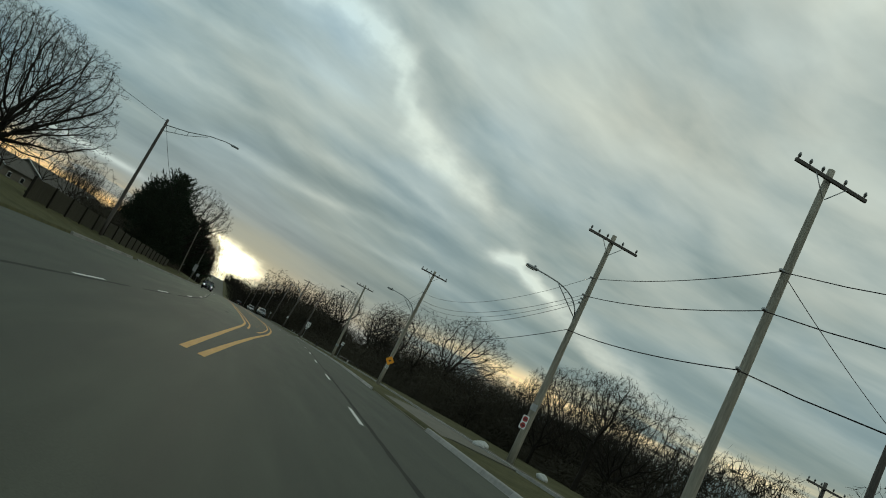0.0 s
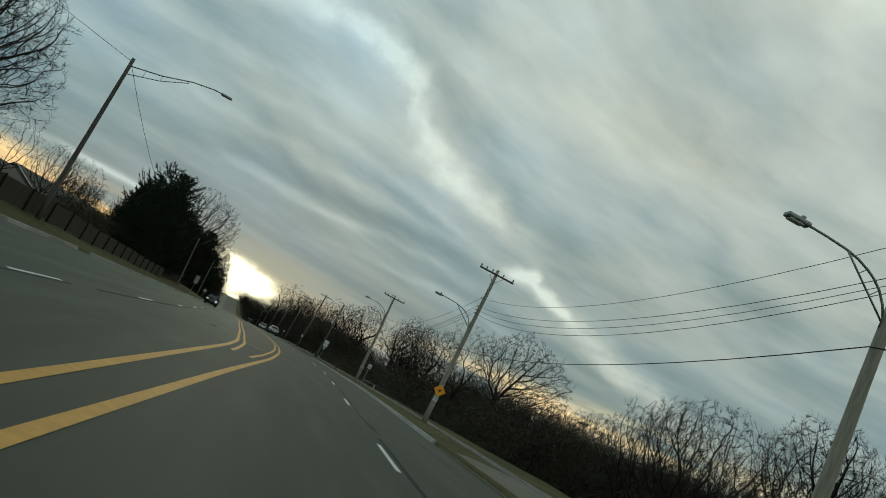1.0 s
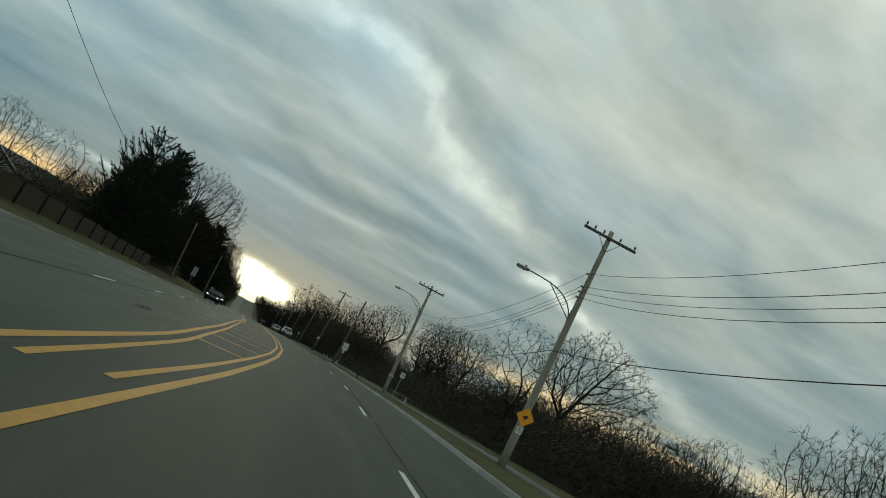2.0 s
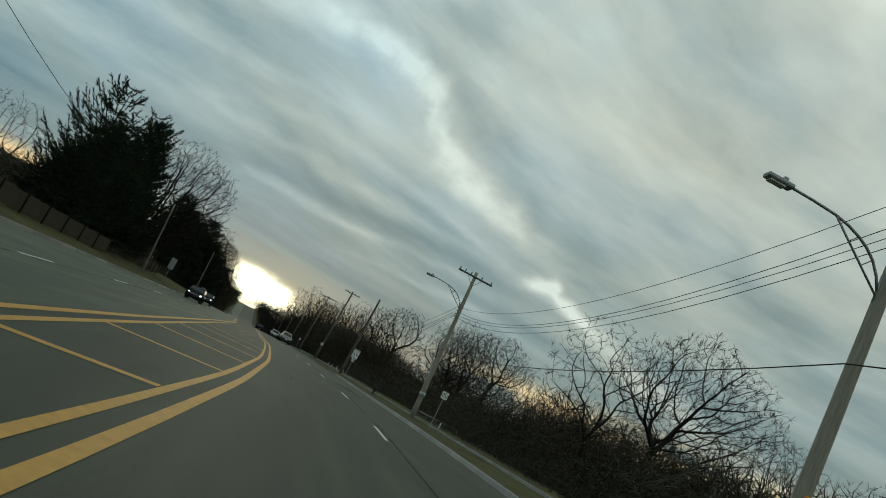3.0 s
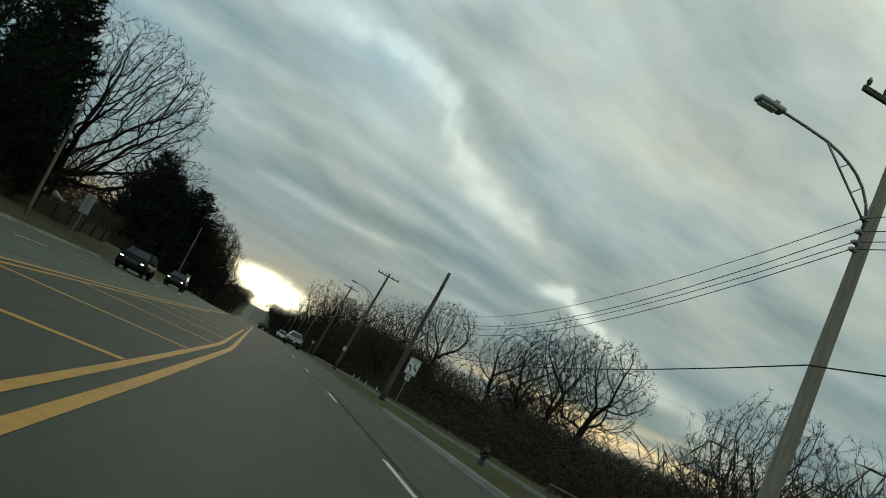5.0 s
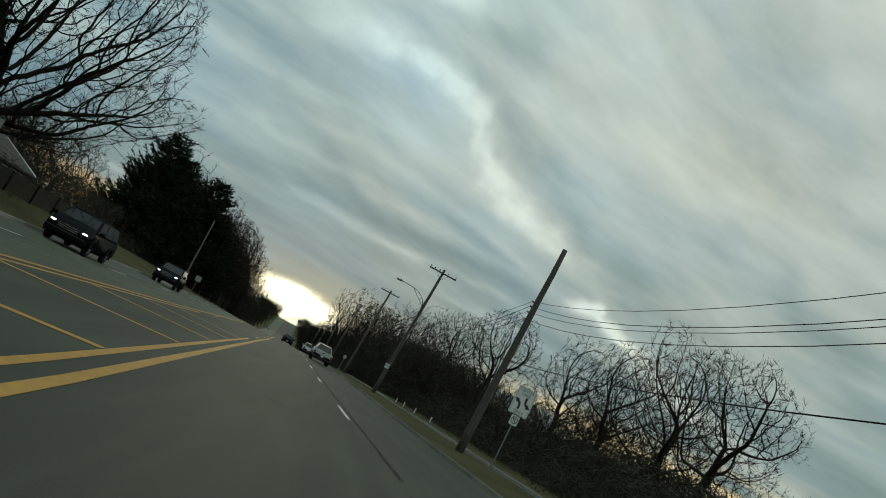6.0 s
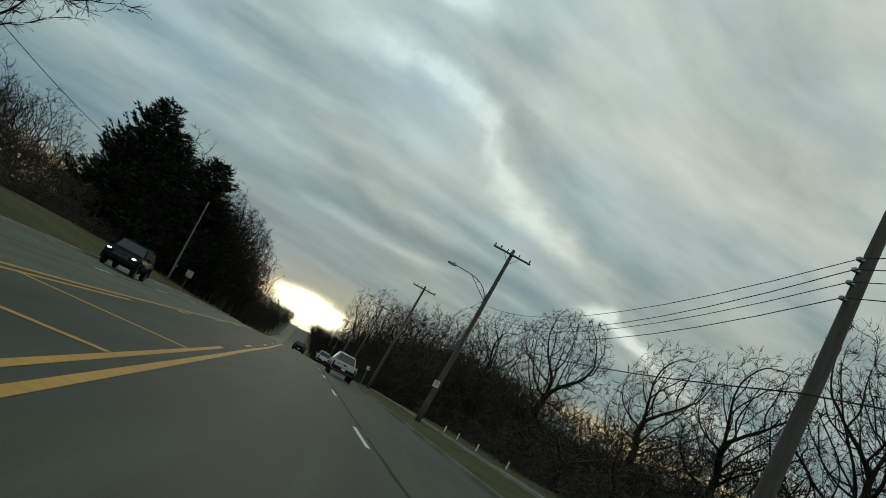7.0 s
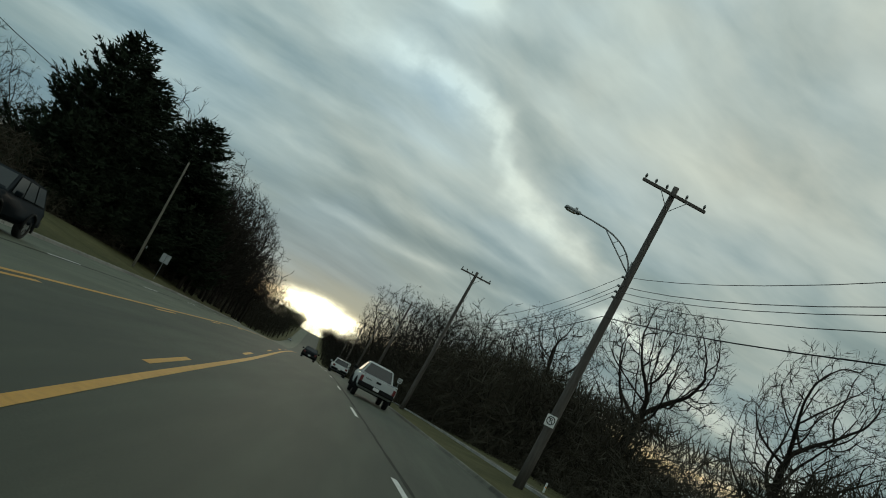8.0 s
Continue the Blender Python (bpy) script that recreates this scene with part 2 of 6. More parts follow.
    dz = g.math("ADD", g.math("MULTIPLY", g.math("MAXIMUM", up, 0.0), 2.7), g.math("MULTIPLY", g.math("MINIMUM", up, 0.0), 1.2))
    d2 = g.math("ADD", g.math("MULTIPLY", dx, dx), g.math("MULTIPLY", dz, dz))
    torn2 = g.math("SUBTRACT", g.noise(g.vec(x, 0.0, g.math("MULTIPLY", z, 2.6)), 30.0, 5.0, 0.6), 0.5)
    edge = g.math("MAXIMUM", g.math("ADD", d2, g.math("MULTIPLY", torn2, 0.0042)), 0.0)
    core = g.math("MULTIPLY", g.spot(g.math("MULTIPLY", edge, edge), 0.0024), front)
    halo = g.math("MULTIPLY", g.spot(d2, 0.056), front)
    sky_col = g.mix(g.math("MULTIPLY", halo, 0.30), sky_col, (0.95, 0.74, 0.30))
    sky_col = g.mix(core, sky_col, (4.2, 3.6, 2.4))
    WT.links.new(sky_col, bg.inputs[0])
    bg.inputs[1].default_value = 1.0


build_sky()
sun = new("sun", bpy.data.lights.new("sun", "SUN"))
sun.data.energy, sun.data.angle, sun.data.color = 0.5, radians(12), (1.0, 0.82, 0.6)
sun.matrix_world = look((0, 0, 50), (-math.sin(radians(SUN_AZ)), -math.cos(radians(SUN_AZ)), 50 - math.tan(radians(SUN_EL))))


# ---- materials ----
def surface(name, a, b, rough=0.8, scale=3.0, large=0.25, bump=0.2, metal=0.0, bump_scale=None, per_object=0.0, spec=0.5, stretch=(1, 1, 1)):
    """A principled material whose colour runs between a and b at two scales, with fine relief."""
    m = bpy.data.materials.new(name)
    m.use_nodes = True
    t = m.node_tree
    g = Nodes(t)
    p = t.nodes["Principled BSDF"]
    co = g.node("ShaderNodeTexCoord").outputs["Object"]
    mp = g.node("ShaderNodeMapping", Vector=co)
    mp.inputs["Scale"].default_value = stretch
    co = mp.outputs[0]
    n1, n2 = g.noise(co, scale, 6.0, 0.6), g.noise(co, scale * 0.09, 3.0, 0.5)
    f = g.math("ADD", g.math("MULTIPLY", n1, 1.0 - large), g.math("MULTIPLY", n2, large))
    col = g.ramp(f, [(0.3, a), (0.7, b)])
    if per_object:
        r = g.node("ShaderNodeObjectInfo").outputs["Random"]
        col = g.mix(1.0, col, g.ramp(r, [(0.0, (1 - per_object,) * 3), (1.0, (1 + per_object,) * 3)]), "MULTIPLY")
    t.links.new(col, p.inputs["Base Color"])
    p.inputs["Roughness"].default_value = rough
    p.inputs["Metallic"].default_value = metal
    p.inputs["Specular IOR Level"].default_value = spec
    if bump:
        bn = g.node("ShaderNodeBump")
        bn.inputs["Strength"].default_value = bump
        bn.inputs["Distance"].default_value = 0.02
        t.links.new(g.noise(co, bump_scale or scale * 4, 4.0), bn.inputs["Height"])
        t.links.new(bn.outputs[0], p.inputs["Normal"])
    return m


M_GRASS = surface("winter_grass", (0.034, 0.037, 0.016), (0.112, 0.106, 0.051), 0.95, 2.5, 0.45, 0.8, bump_scale=30, spec=0.05)
M_KERB = surface("kerb_concrete", (0.18, 0.176, 0.16), (0.34, 0.333, 0.31), 0.9, 4.0, 0.5, 0.3, per_object=0.12)
M_KERB_SUNK = surface("mossy_kerb_concrete", (0.045, 0.048, 0.034), (0.15, 0.145, 0.115), 0.95, 2.2, 0.5, 0.4, per_object=0.35)
M_KERB_OLD = surface("dirty_kerb_concrete", (0.13, 0.127, 0.112), (0.27, 0.263, 0.235), 0.9, 4.0, 0.5, 0.3, per_object=0.25)
M_WALK = surface("walk_concrete", (0.062, 0.058, 0.042), (0.118, 0.110, 0.082), 0.9, 3.0, 0.5, 0.3, per_object=0.12)
M_YELLOW = surface("yellow_paint", (0.36, 0.185, 0.018), (0.56, 0.30, 0.034), 0.7, 6.0, 0.3, 0.25, bump_scale=60)
M_WHITE = surface("white_paint", (0.42, 0.42, 0.40), (0.72, 0.72, 0.69), 0.75, 6.0, 0.3, 0.25, bump_scale=60)
M_TAR = surface("crack_sealer", (0.020, 0.021, 0.018), (0.038, 0.040, 0.033), 0.9, 5.0, 0.3, 0.3, spec=0.1)
M_STAIN = surface("stained_asphalt", (0.022, 0.025, 0.018), (0.042, 0.046, 0.034), 0.85, 9.0, 0.3, 0.3, spec=0.15)
M_WOOD = surface("weathered_pole_wood", (0.18, 0.162, 0.125), (0.40, 0.365, 0.29), 0.9, 3.0, 0.3, 0.5, stretch=(6, 6, 0.6))
M_WOOD_GREY = surface("grey_pole_wood", (0.11, 0.098, 0.078), (0.25, 0.225, 0.18), 0.9, 3.0, 0.3, 0.5, stretch=(6, 6, 0.6))
M_WOOD_DARK = surface("dark_pole_wood", (0.055, 0.047, 0.04), (0.12, 0.105, 0.09), 0.9, 3.0, 0.3, 0.5, stretch=(6, 6, 0.6))
M_STEEL = surface("galvanised_steel", (0.22, 0.23, 0.23), (0.36, 0.37, 0.37), 0.5, 8.0, 0.3, 0.1, metal=0.8)
M_WIRE = surface("wire_black", (0.012, 0.012, 0.012), (0.022, 0.022, 0.022), 0.85, 10, 0.3, 0, spec=0.08)
M_PORC = surface("grey_porcelain", (0.12, 0.12, 0.115), (0.30, 0.30, 0.29), 0.3, 10, 0.3, 0)
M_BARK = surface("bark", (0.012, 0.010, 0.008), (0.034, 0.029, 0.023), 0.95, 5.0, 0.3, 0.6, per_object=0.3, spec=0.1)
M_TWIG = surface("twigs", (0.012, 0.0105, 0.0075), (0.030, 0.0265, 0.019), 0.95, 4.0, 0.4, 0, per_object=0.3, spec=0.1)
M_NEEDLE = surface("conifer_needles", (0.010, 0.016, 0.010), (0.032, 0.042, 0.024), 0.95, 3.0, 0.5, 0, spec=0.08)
M_BRUSH = surface("dry_brush", (0.034, 0.030, 0.021), (0.064, 0.056, 0.040), 0.95, 2.0, 0.5, 0, per_object=0.12, spec=0.1)


def asphalt(name, gain):
    m = bpy.data.materials.new(name)
    m.use_nodes = True
    t = m.node_tree
    g = Nodes(t)
    p = t.nodes["Principled BSDF"]
    co = g.node("ShaderNodeTexCoord").outputs["Object"]
    x, y, z = g.split(co)
    long = g.vec(x, g.math("MULTIPLY", y, 0.06), 0.0)
    n1, n2, n3 = g.noise(co, 45.0, 3.0), g.noise(long, 1.6, 4.0), g.noise(co, 0.12, 4.0, 0.6)
    f = g.math("ADD", g.math("MULTIPLY", n1, 0.32), g.math("ADD", g.math("MULTIPLY", n2, 0.50), g.math("MULTIPLY", n3, 0.18)))
    col = g.ramp(f, [(0.32, (0.025, 0.029, 0.020)), (0.5, (0.0455, 0.051, 0.0355)), (0.68, (0.074, 0.082, 0.059))])
    if gain > 1:
        # the paler colour sets in gradually along the road, factor 0 to 1
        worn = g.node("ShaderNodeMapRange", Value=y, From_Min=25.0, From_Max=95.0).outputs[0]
        col = g.mix(1.0, col, g.mix(worn, (1.0, 1.0, 1.0), (gain, gain, gain)), "MULTIPLY")
    t.links.new(col, p.inputs["Base Color"])
    t.links.new(g.ramp(n2, [(0.3, (0.76,) * 3), (0.7, (0.82,) * 3)]), p.inputs["Roughness"])
    p.inputs["Specular IOR Level"].default_value = 0.24
    bn = g.node("ShaderNodeBump")
    bn.inputs["Strength"].default_value = 0.35
    bn.inputs["Distance"].default_value = 0.01
    t.links.new(g.noise(co, 120.0, 3.0), bn.inputs["Height"])
    t.links.new(bn.outputs[0], p.inputs["Normal"])
    return m


# same asphalt twice; the second multiplies its colour more strongly
M_ROAD = asphalt("asphalt", 1.1)
M_ROAD_PALE = asphalt("paler_asphalt", 1.95)


# ---- mesh helpers ----
def mesh_from(name, verts, faces, material, smooth=False):
    me = bpy.data.meshes.new(name)
    me.from_pydata(verts, [], faces)
    me.materials.append(material)
    if smooth:
        me.polygons.foreach_set("use_smooth", [True] * len(me.polygons))
    me.update()
    return me


def part(name, bm, material, parent, label=""):
    """Links a bmesh, or a mesh, as one mesh object under a thing or a part."""
    if isinstance(bm, bpy.types.Mesh):
        me = bm
    else:
        me = bpy.data.meshes.new(name)
        bm.to_mesh(me)
        bm.free()
        me.materials.append(material)
    ob = new(name, me)
    ob.parent = parent
    if label:
        ob["label"] = label
    return ob


def thing(name, m, label, category, group=""):
    e = new(name)
    e.empty_display_size = 0.2
    e.matrix_world = m
    return tagged(e, label, category, group)


def box(bm, size, at, bevel=0.0, turn=None):
    r = bmesh.ops.create_cube(bm, size=1.0)
    vs = r["verts"]
    bmesh.ops.scale(bm, vec=size, verts=vs)
    if bevel:
        es = list({e for v in vs for e in v.link_edges})
        r2 = bmesh.ops.bevel(bm, geom=es, offset=bevel, segments=2, affect="EDGES", profile=0.5)
        vs = list({v for f in r2["faces"] for v in f.verts} | {v for v in vs if v.is_valid})
    m = Matrix.Translation(at)
    if turn is not None:
        m = m @ turn
    bmesh.ops.transform(bm, matrix=m, verts=vs)
    return vs


def tube(verts, faces, pts, radii, sides=6, cap=True):
    """Adds a tapered tube along pts to the lists verts and faces."""
    base = len(verts)
    n = len(pts)
    a = (pts[1] - pts[0]).orthogonal()
    for i, p in enumerate(pts):
        d = (pts[min(i + 1, n - 1)] - pts[max(i - 1, 0)]).normalized()
        a = (a - d * a.dot(d)).normalized()
        b = d.cross(a)
        for k in range(sides):
            q = 2 * math.pi * k / sides
            verts.append(p + (a * math.cos(q) + b * math.sin(q)) * radii[i])
    for i in range(n - 1):
        for k in range(sides):
            k2 = (k + 1) % sides
            faces.append((base + i * sides + k, base + i * sides + k2, base + (i + 1) * sides + k2, base + (i + 1) * sides + k))
    if cap:
        faces.append(tuple(base + k for k in range(sides))[::-1])
        faces.append(tuple(base + (n - 1) * sides + k for k in range(sides)))


def tube_part(name, paths, material, parent, sides=8, label="", smooth=True):
    v, f = [], []
    for pts, radii in paths:
        pts = [Vector(p) for p in pts]
        tube(v, f, pts, radii if hasattr(radii, "__len__") else [radii] * len(pts), sides)
    return part(name, mesh_from(name, v, f, material, smooth), material, parent, label)


# ---- ground and road ----
def rows_y():
    ys = list(np.arange(-90, 300, 3.0)) + list(np.arange(300, 700, 10.0)) + list(np.arange(700, 2150, 40.0))
    return [float(v) for v in ys]


def build_ground():
    offs_l = [-1800, -900, -400, -200, -110, -70, -48, -34, -25, -19, -15, -12, -9, -7, -5.5, -4, -3, -2, -1.2, -0.6, -0.16]
    offs_r = [0.16, 0.6, 1.2, 2, 3, 4, 5, 6.5, 8, 10, 13, 17, 22, 28, 36, 50, 75, 120, 220, 450, 900, 1800]
    v, f = [], []
    ys = rows_y()
    for y in ys:
        l, r = kerb_l(y), kerb_r(y)
        for o in offs_l:
            v.append((l + o, y, ground_z(l + o, y)))
        v.append((l - 0.05, y, road_z(y) + lane_rise(l, y) - 0.15))
        v.append((dash_l(y) - 0.35, y, road_z(y) - 0.15))
        v.append((r + 0.05, y, road_z(y) - 0.15))
        for o in offs_r:
            v.append((r + o, y, ground_z(r + o, y)))
    n = len(offs_l) + len(offs_r) + 3
    for i in range(len(ys) - 1):
        for k in range(n - 1):
            f.append((i * n + k, i * n + k + 1, (i + 1) * n + k + 1, (i + 1) * n + k))
    ob = new("ground", mesh_from("ground", v, f, M_GRASS, True))
    tagged(ob, "dull winter grass verges and lawns beside the road", "grass", kind="structure")
    return ob


def ribbon(name, left, right, y0, y1, z, material, parent, step=3.0, label=""):
    """A strip lying on the road between two offset curves."""
    n = max(2, int((y1 - y0) / step) + 1)
    v, f = [], []
    for i in range(n):
        y = y0 + (y1 - y0) * i / (n - 1)
        zz = road_z(y) + z
        v += [(left(y), y, zz + lane_rise(left(y), y)), (right(y), y, zz + lane_rise(right(y), y))]
    for i in range(n - 1):
        f.append((2 * i, 2 * i + 1, 2 * i + 3, 2 * i + 2))
    return part(name, mesh_from(name, v, f, material), material, parent, label)


ground = build_ground()


def build_road():
    v, f = [], []
    ys = [y for y in rows_y() if y < 1065]
    cols = 19
    for y in ys:
        l, r = kerb_l(y), kerb_r(y)
        for k in range(cols):
            a, m = dash_l(y) - 0.35, yel_l(y)
            xx = l + (a - l) * k / 7 if k < 8 else a + (m - a) * (k - 7) / 3 if k < 11 else m + (r - m) * (k - 10) / (cols - 11)
            v.append((xx, y, road_z(y) + lane_rise(xx, y)))
    for i in range(len(ys) - 1):
        for k in range(cols - 1):
            f.append((i * cols + k, i * cols + k + 1, (i + 1) * cols + k + 1, (i + 1) * cols + k))
    me = mesh_from("road", v, f, M_ROAD, True)
    # the oncoming lanes, up to the left yellow line, have the paler colour
    me.materials.append(M_ROAD_PALE)
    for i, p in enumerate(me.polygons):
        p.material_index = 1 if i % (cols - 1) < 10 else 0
    ob = new("road", me)
    return tagged(ob, "five-lane grey asphalt road with painted median and sealed cracks", "road", kind="structure")


road = build_road()


def line(name, c, shift, half, y0, y1, mat, label=""):
    return ribbon(name, lambda y: c(y) + shift - half, lambda y: c(y) + shift + half, y0, y1, 0.005, mat, road, label=label)


def build_markings():
    line("solid_line", yel_r, 0.0, 0.070, 15, 330, M_YELLOW, "yellow centre line paint")
    line("solid_line", yel_l, 0.0, 0.070, 15, 330, M_YELLOW, "yellow centre line paint")
    line("solid_line", yel_r, -0.34, 0.060, 47, 163, M_YELLOW, "yellow inner median line")
    line("solid_line", yel_l, 0.34, 0.060, 46, 163, M_YELLOW, "yellow inner median line")
    y = 172.4
    while y < 330:
        line("dash", yel_r, -0.30, 0.06, y, y + 3.8, M_YELLOW)
        line("dash", yel_l, 0.30, 0.06, y, y + 3.8, M_YELLOW)
        y += 15.24
    for i in range(-2, 22):
        y = 21.3 + 15.24 * i
        line("dash", dash_r, 0.0, 0.055, y - 3.81, y, M_WHITE)
        line("dash", dash_l, 0.0, 0.055, y - 1.4, y + 2.4, M_WHITE)
    # diagonal bars between the median's inner lines
    for k in range(-1, 14):
        y = 68.0 + 6.78 * k
        a, b = yel_l(y) + 0.42, yel_r(y) - 0.42
        drop, h = 0.9 * (b - a), 0.15
        v = [(a, y - drop - h), (b, y - h), (b, y + h), (a, y - drop + h)]
        v = [(p, q, 0.0052 + road_z(y)) for p, q in v]
        part("hatch_bar", mesh_from("hatch_bar", v, [(0, 1, 2, 3)], M_YELLOW), M_YELLOW, road, "yellow diagonal hatch bar")
    # sealed joints beside the lane lines
    for c, s, seed in ((dash_r, 0.20, 1), (dash_l, 0.16, 5)):
        rnd = random.Random(seed)
        y = -20.0
        while y < 240:
            n = rnd.uniform(9, 26)
            w0 = rnd.uniform(0.03, 0.07)
            ribbon("crack_seal", lambda q: c(q) + s - w0 + 0.05 * noise.noise(Vector((0, q * 0.7, seed))), lambda q: c(q) + s + w0 + 0.05 * noise.noise(Vector((3, q * 0.7, seed))), y, y + n, 0.003, M_TAR, road, 1.0)
            y += n + rnd.uniform(0.2, 3)

    # dark stains and patches in the lanes
    for x, y, a, b, seed in ((2.86, 86.5, 0.05, 0.7, 3), (2.75, 75.5, 0.05, 0.15, 4), (6.35, 108.6, 0.55, 2.4, 7), (6.9, 106.0, 0.35, 1.5, 9), (1.9, 133.8, 0.16, 0.10, 12), (4.3, 42.0, 0.12, 1.6, 15), (-1.9, 62.0, 0.2, 1.2, 18)):
        n = 22
        v = []
        for i in range(n):
            q = 2 * math.pi * i / n
            r = 1 + 0.9 * noise.noise(Vector((math.cos(q) * 1.3, math.sin(q) * 1.3, seed)))
            v.append((x + a * r * math.cos(q), y + b * r * math.sin(q), road_z(y) + 0.004))
        part("stain", mesh_from("stain", v, [tuple(range(n))], M_STAIN), M_STAIN, road, "dark worn asphalt stain")


build_markings()


def kerb_piece(side, y, n):
    c = kerb_r if side > 0 else kerb_l
    v = []
    for yy in (y + 0.012, y + n - 0.012):
        x = c(yy)
        z = road_z(yy) + (lane_rise(x, yy) if side < 0 else 0.0)
        s = side
        # further on the grass has nearly grown over the near kerb
        top = 0.15 if side < 0 or y < 138 else 0.115
        v += [(x - 0.05 * s, yy, z + 0.007), (x - 0.02 * s, yy, z + 0.012), (x + 0.015 * s, yy, z + top - 0.025), (x + 0.04 * s, yy, z + top), (x + 0.13 * s, yy, z + top), (x + 0.13 * s, yy, z - 0.15), (x - 0.05 * s, yy, z - 0.15)]
    k = 7
    f = [(i, (i + 1) % k, k + (i + 1) % k, k + i) for i in range(k)]
    f = [q if side < 0 else q[::-1] for q in f] + [tuple(range(k)), tuple(range(2 * k - 1, k - 1, -1))]
    return mesh_from("kerb_stone", v, f, M_KERB if side > 0 and y < 138 else M_KERB_OLD if side < 0 else M_KERB_SUNK)


# ---- utility poles, lamps and wires ----
ARM_Z = 0.36
# heights at which the lower wires meet each pole
HIGH = (8.6, 8.3, 8.1, 7.85, 6.2)
LEVELS = {21.0: (8.75, 7.5, 5.65), 34.9: (9.05, 8.2, 8.0, 7.8, 6.5), 72.4: (9.05, 8.45, 8.2, 7.95, 5.4), 112.6: (8.0, 7.72, 7.5, 7.35, 4.95), 153.0: (7.0, 6.78, 6.52, 6.2, 4.3), 189.0: (8.2, 7.85, 7.62, 7.4, 6.6)}


def insulator(parent, at):
    v, f = [], []
    p = Vector(at)
    tube(v, f, [p + Vector((0, 0, h)) for h in (0, 0.06, 0.061, 0.11, 0.112, 0.16, 0.2)], [0.02, 0.02, 0.05, 0.04, 0.054, 0.042, 0.022], 8)
    return part("insulator", mesh_from("insulator", v, f, M_PORC, True), M_PORC, parent)


def utility_pole(x, y, top, lean=0.0, lamp=False, arm=True, dark=False, heading=0.0, lamp_z=8.0, lamp_reach=2.45):
    """A wooden pole at (x, y); lean in metres at its top, to the right."""
    z0 = ground_z(x, y) - 0.15
    label = "weathered wooden utility pole with crossarm" + (" and street lamp bracket" if lamp else "") if arm else "tall bare dark wooden utility pole without crossarm"
    e = thing("utility_pole", pose(x, y, z0, 0, 0, heading), label, "utility pole", "poles along the road")
    wood = M_WOOD_DARK if dark else M_WOOD
    h = top - z0
    n = 9
    rnd = random.Random(int(x * 10 + y))
    pts = [Vector((lean * i / (n - 1) + rnd.uniform(-0.008, 0.008), rnd.uniform(-0.008, 0.008), h * i / (n - 1))) for i in range(n)]
    rad = [0.19 - 0.085 * i / (n - 1) for i in range(n)]
    tube_part("pole", [(pts, rad)], wood, e, 14)
    if arm:
        az = h - ARM_Z
        ax = lean * az / h
        bm = bmesh.new()
        box(bm, (2.55, 0.09, 0.115), (ax, -0.17, az), 0.012)
        part("crossarm", bm, M_WOOD_DARK, e, "dark timber crossarm")
        for s in (-1, 1):
            tube_part("brace", [([(ax + s * 0.55, -0.21, az - 0.03), (ax + s * 0.04, -0.19, az - 0.62)], 0.016)], M_STEEL, e, 6)
        for o in (-1.2, -0.8, -0.36, 0.45, 1.18):
            insulator(e, (ax + o, -0.17, az + 0.055))
    for hz in LEVELS.get(y, HIGH)[:4]:
        if hz < h - 1:
            xx = lean * hz / h
            bm = bmesh.new()
            box(bm, (0.14, 0.12, 0.07), (xx - 0.17, 0, hz), 0.015)
            part("wire_clamp", bm, M_STEEL, e, "small metal wire clamp")
    if lamp:
        bz = lamp_z - 0.85
        bx = lean * bz / h - 0.13
        top_path = [(bx - lamp_reach * u, 0, bz + 1.02 * v) for u, v in ((0, 0), (0.05, 0.27), (0.13, 0.52), (0.22, 0.69), (0.31, 0.80), (0.43, 0.90), (0.56, 0.96), (0.78, 0.99), (1, 1))]
        low_path = [(bx - lamp_reach * 0.56 * u, 0, bz - 0.08 + 1.06 * u) for u in (0, 0.33, 0.66, 1)]
        rungs = [([top_path[2], (bx - lamp_reach * 0.21, 0, bz + 0.32)], 0.012), ([top_path[4], (bx - lamp_reach * 0.38, 0, bz + 0.64)], 0.012)]
        tube_part("bracket", [(top_path, 0.030), (low_path, 0.024), ([(bx, 0, bz - 0.2), (bx, 0, bz + 0.36)], 0.035)] + rungs, M_STEEL, e, 8, "curved twin-tube steel lamp bracket")
        tip = Vector(top_path[-1])
        bm = bmesh.new()
        box(bm, (0.60, 0.26, 0.11), (tip.x - 0.26, 0, tip.z - 0.01), 0.04)
        box(bm, (0.10, 0.09, 0.09), (tip.x - 0.15, 0, tip.z + 0.09), 0.02)
        head = part("lamp_head", bm, M_STEEL, e, "flat grey cobra-head street lamp, unlit")
        bm = bmesh.new()
        box(bm, (0.36, 0.19, 0.04), (tip.x - 0.30, 0, tip.z - 0.08), 0.015)
        part("lens", bm, M_LENS, head)
    return e


M_LENS = surface("frosted_lens", (0.5, 0.5, 0.48), (0.6, 0.6, 0.58), 0.3, 10, 0.3, 0)
POLES = [  # x, y, top, lean, lamp, arm, dark
    (12.45, 21.0, 12.2, 0.08, False, True, False),
    (12.45, 34.9, 11.3, -0.10, True, True, False),
    (11.97, 72.4, 11.2, 0.05, True, True, False),
    (11.40, 112.6, 10.6, -0.35, True, True, False),
    (8.56, 153.0, 9.6, 0.25, False, False, True),
    (6.35, 189.0, 12.0, 0.6, True, True, True),
    (3.90, 224.0, 11.9, 0.5, False, True, True),
    (1.30, 262.0, 11.4, 0.3, True, True, True),
    (-1.20, 298.0, 11.3, 0.3, False, True, True),
    (-4.0, 338.0, 10.5, 0.0, False, True, True),
    (-6.8, 380.0, 9.0, 0.0, False, True, True),
]
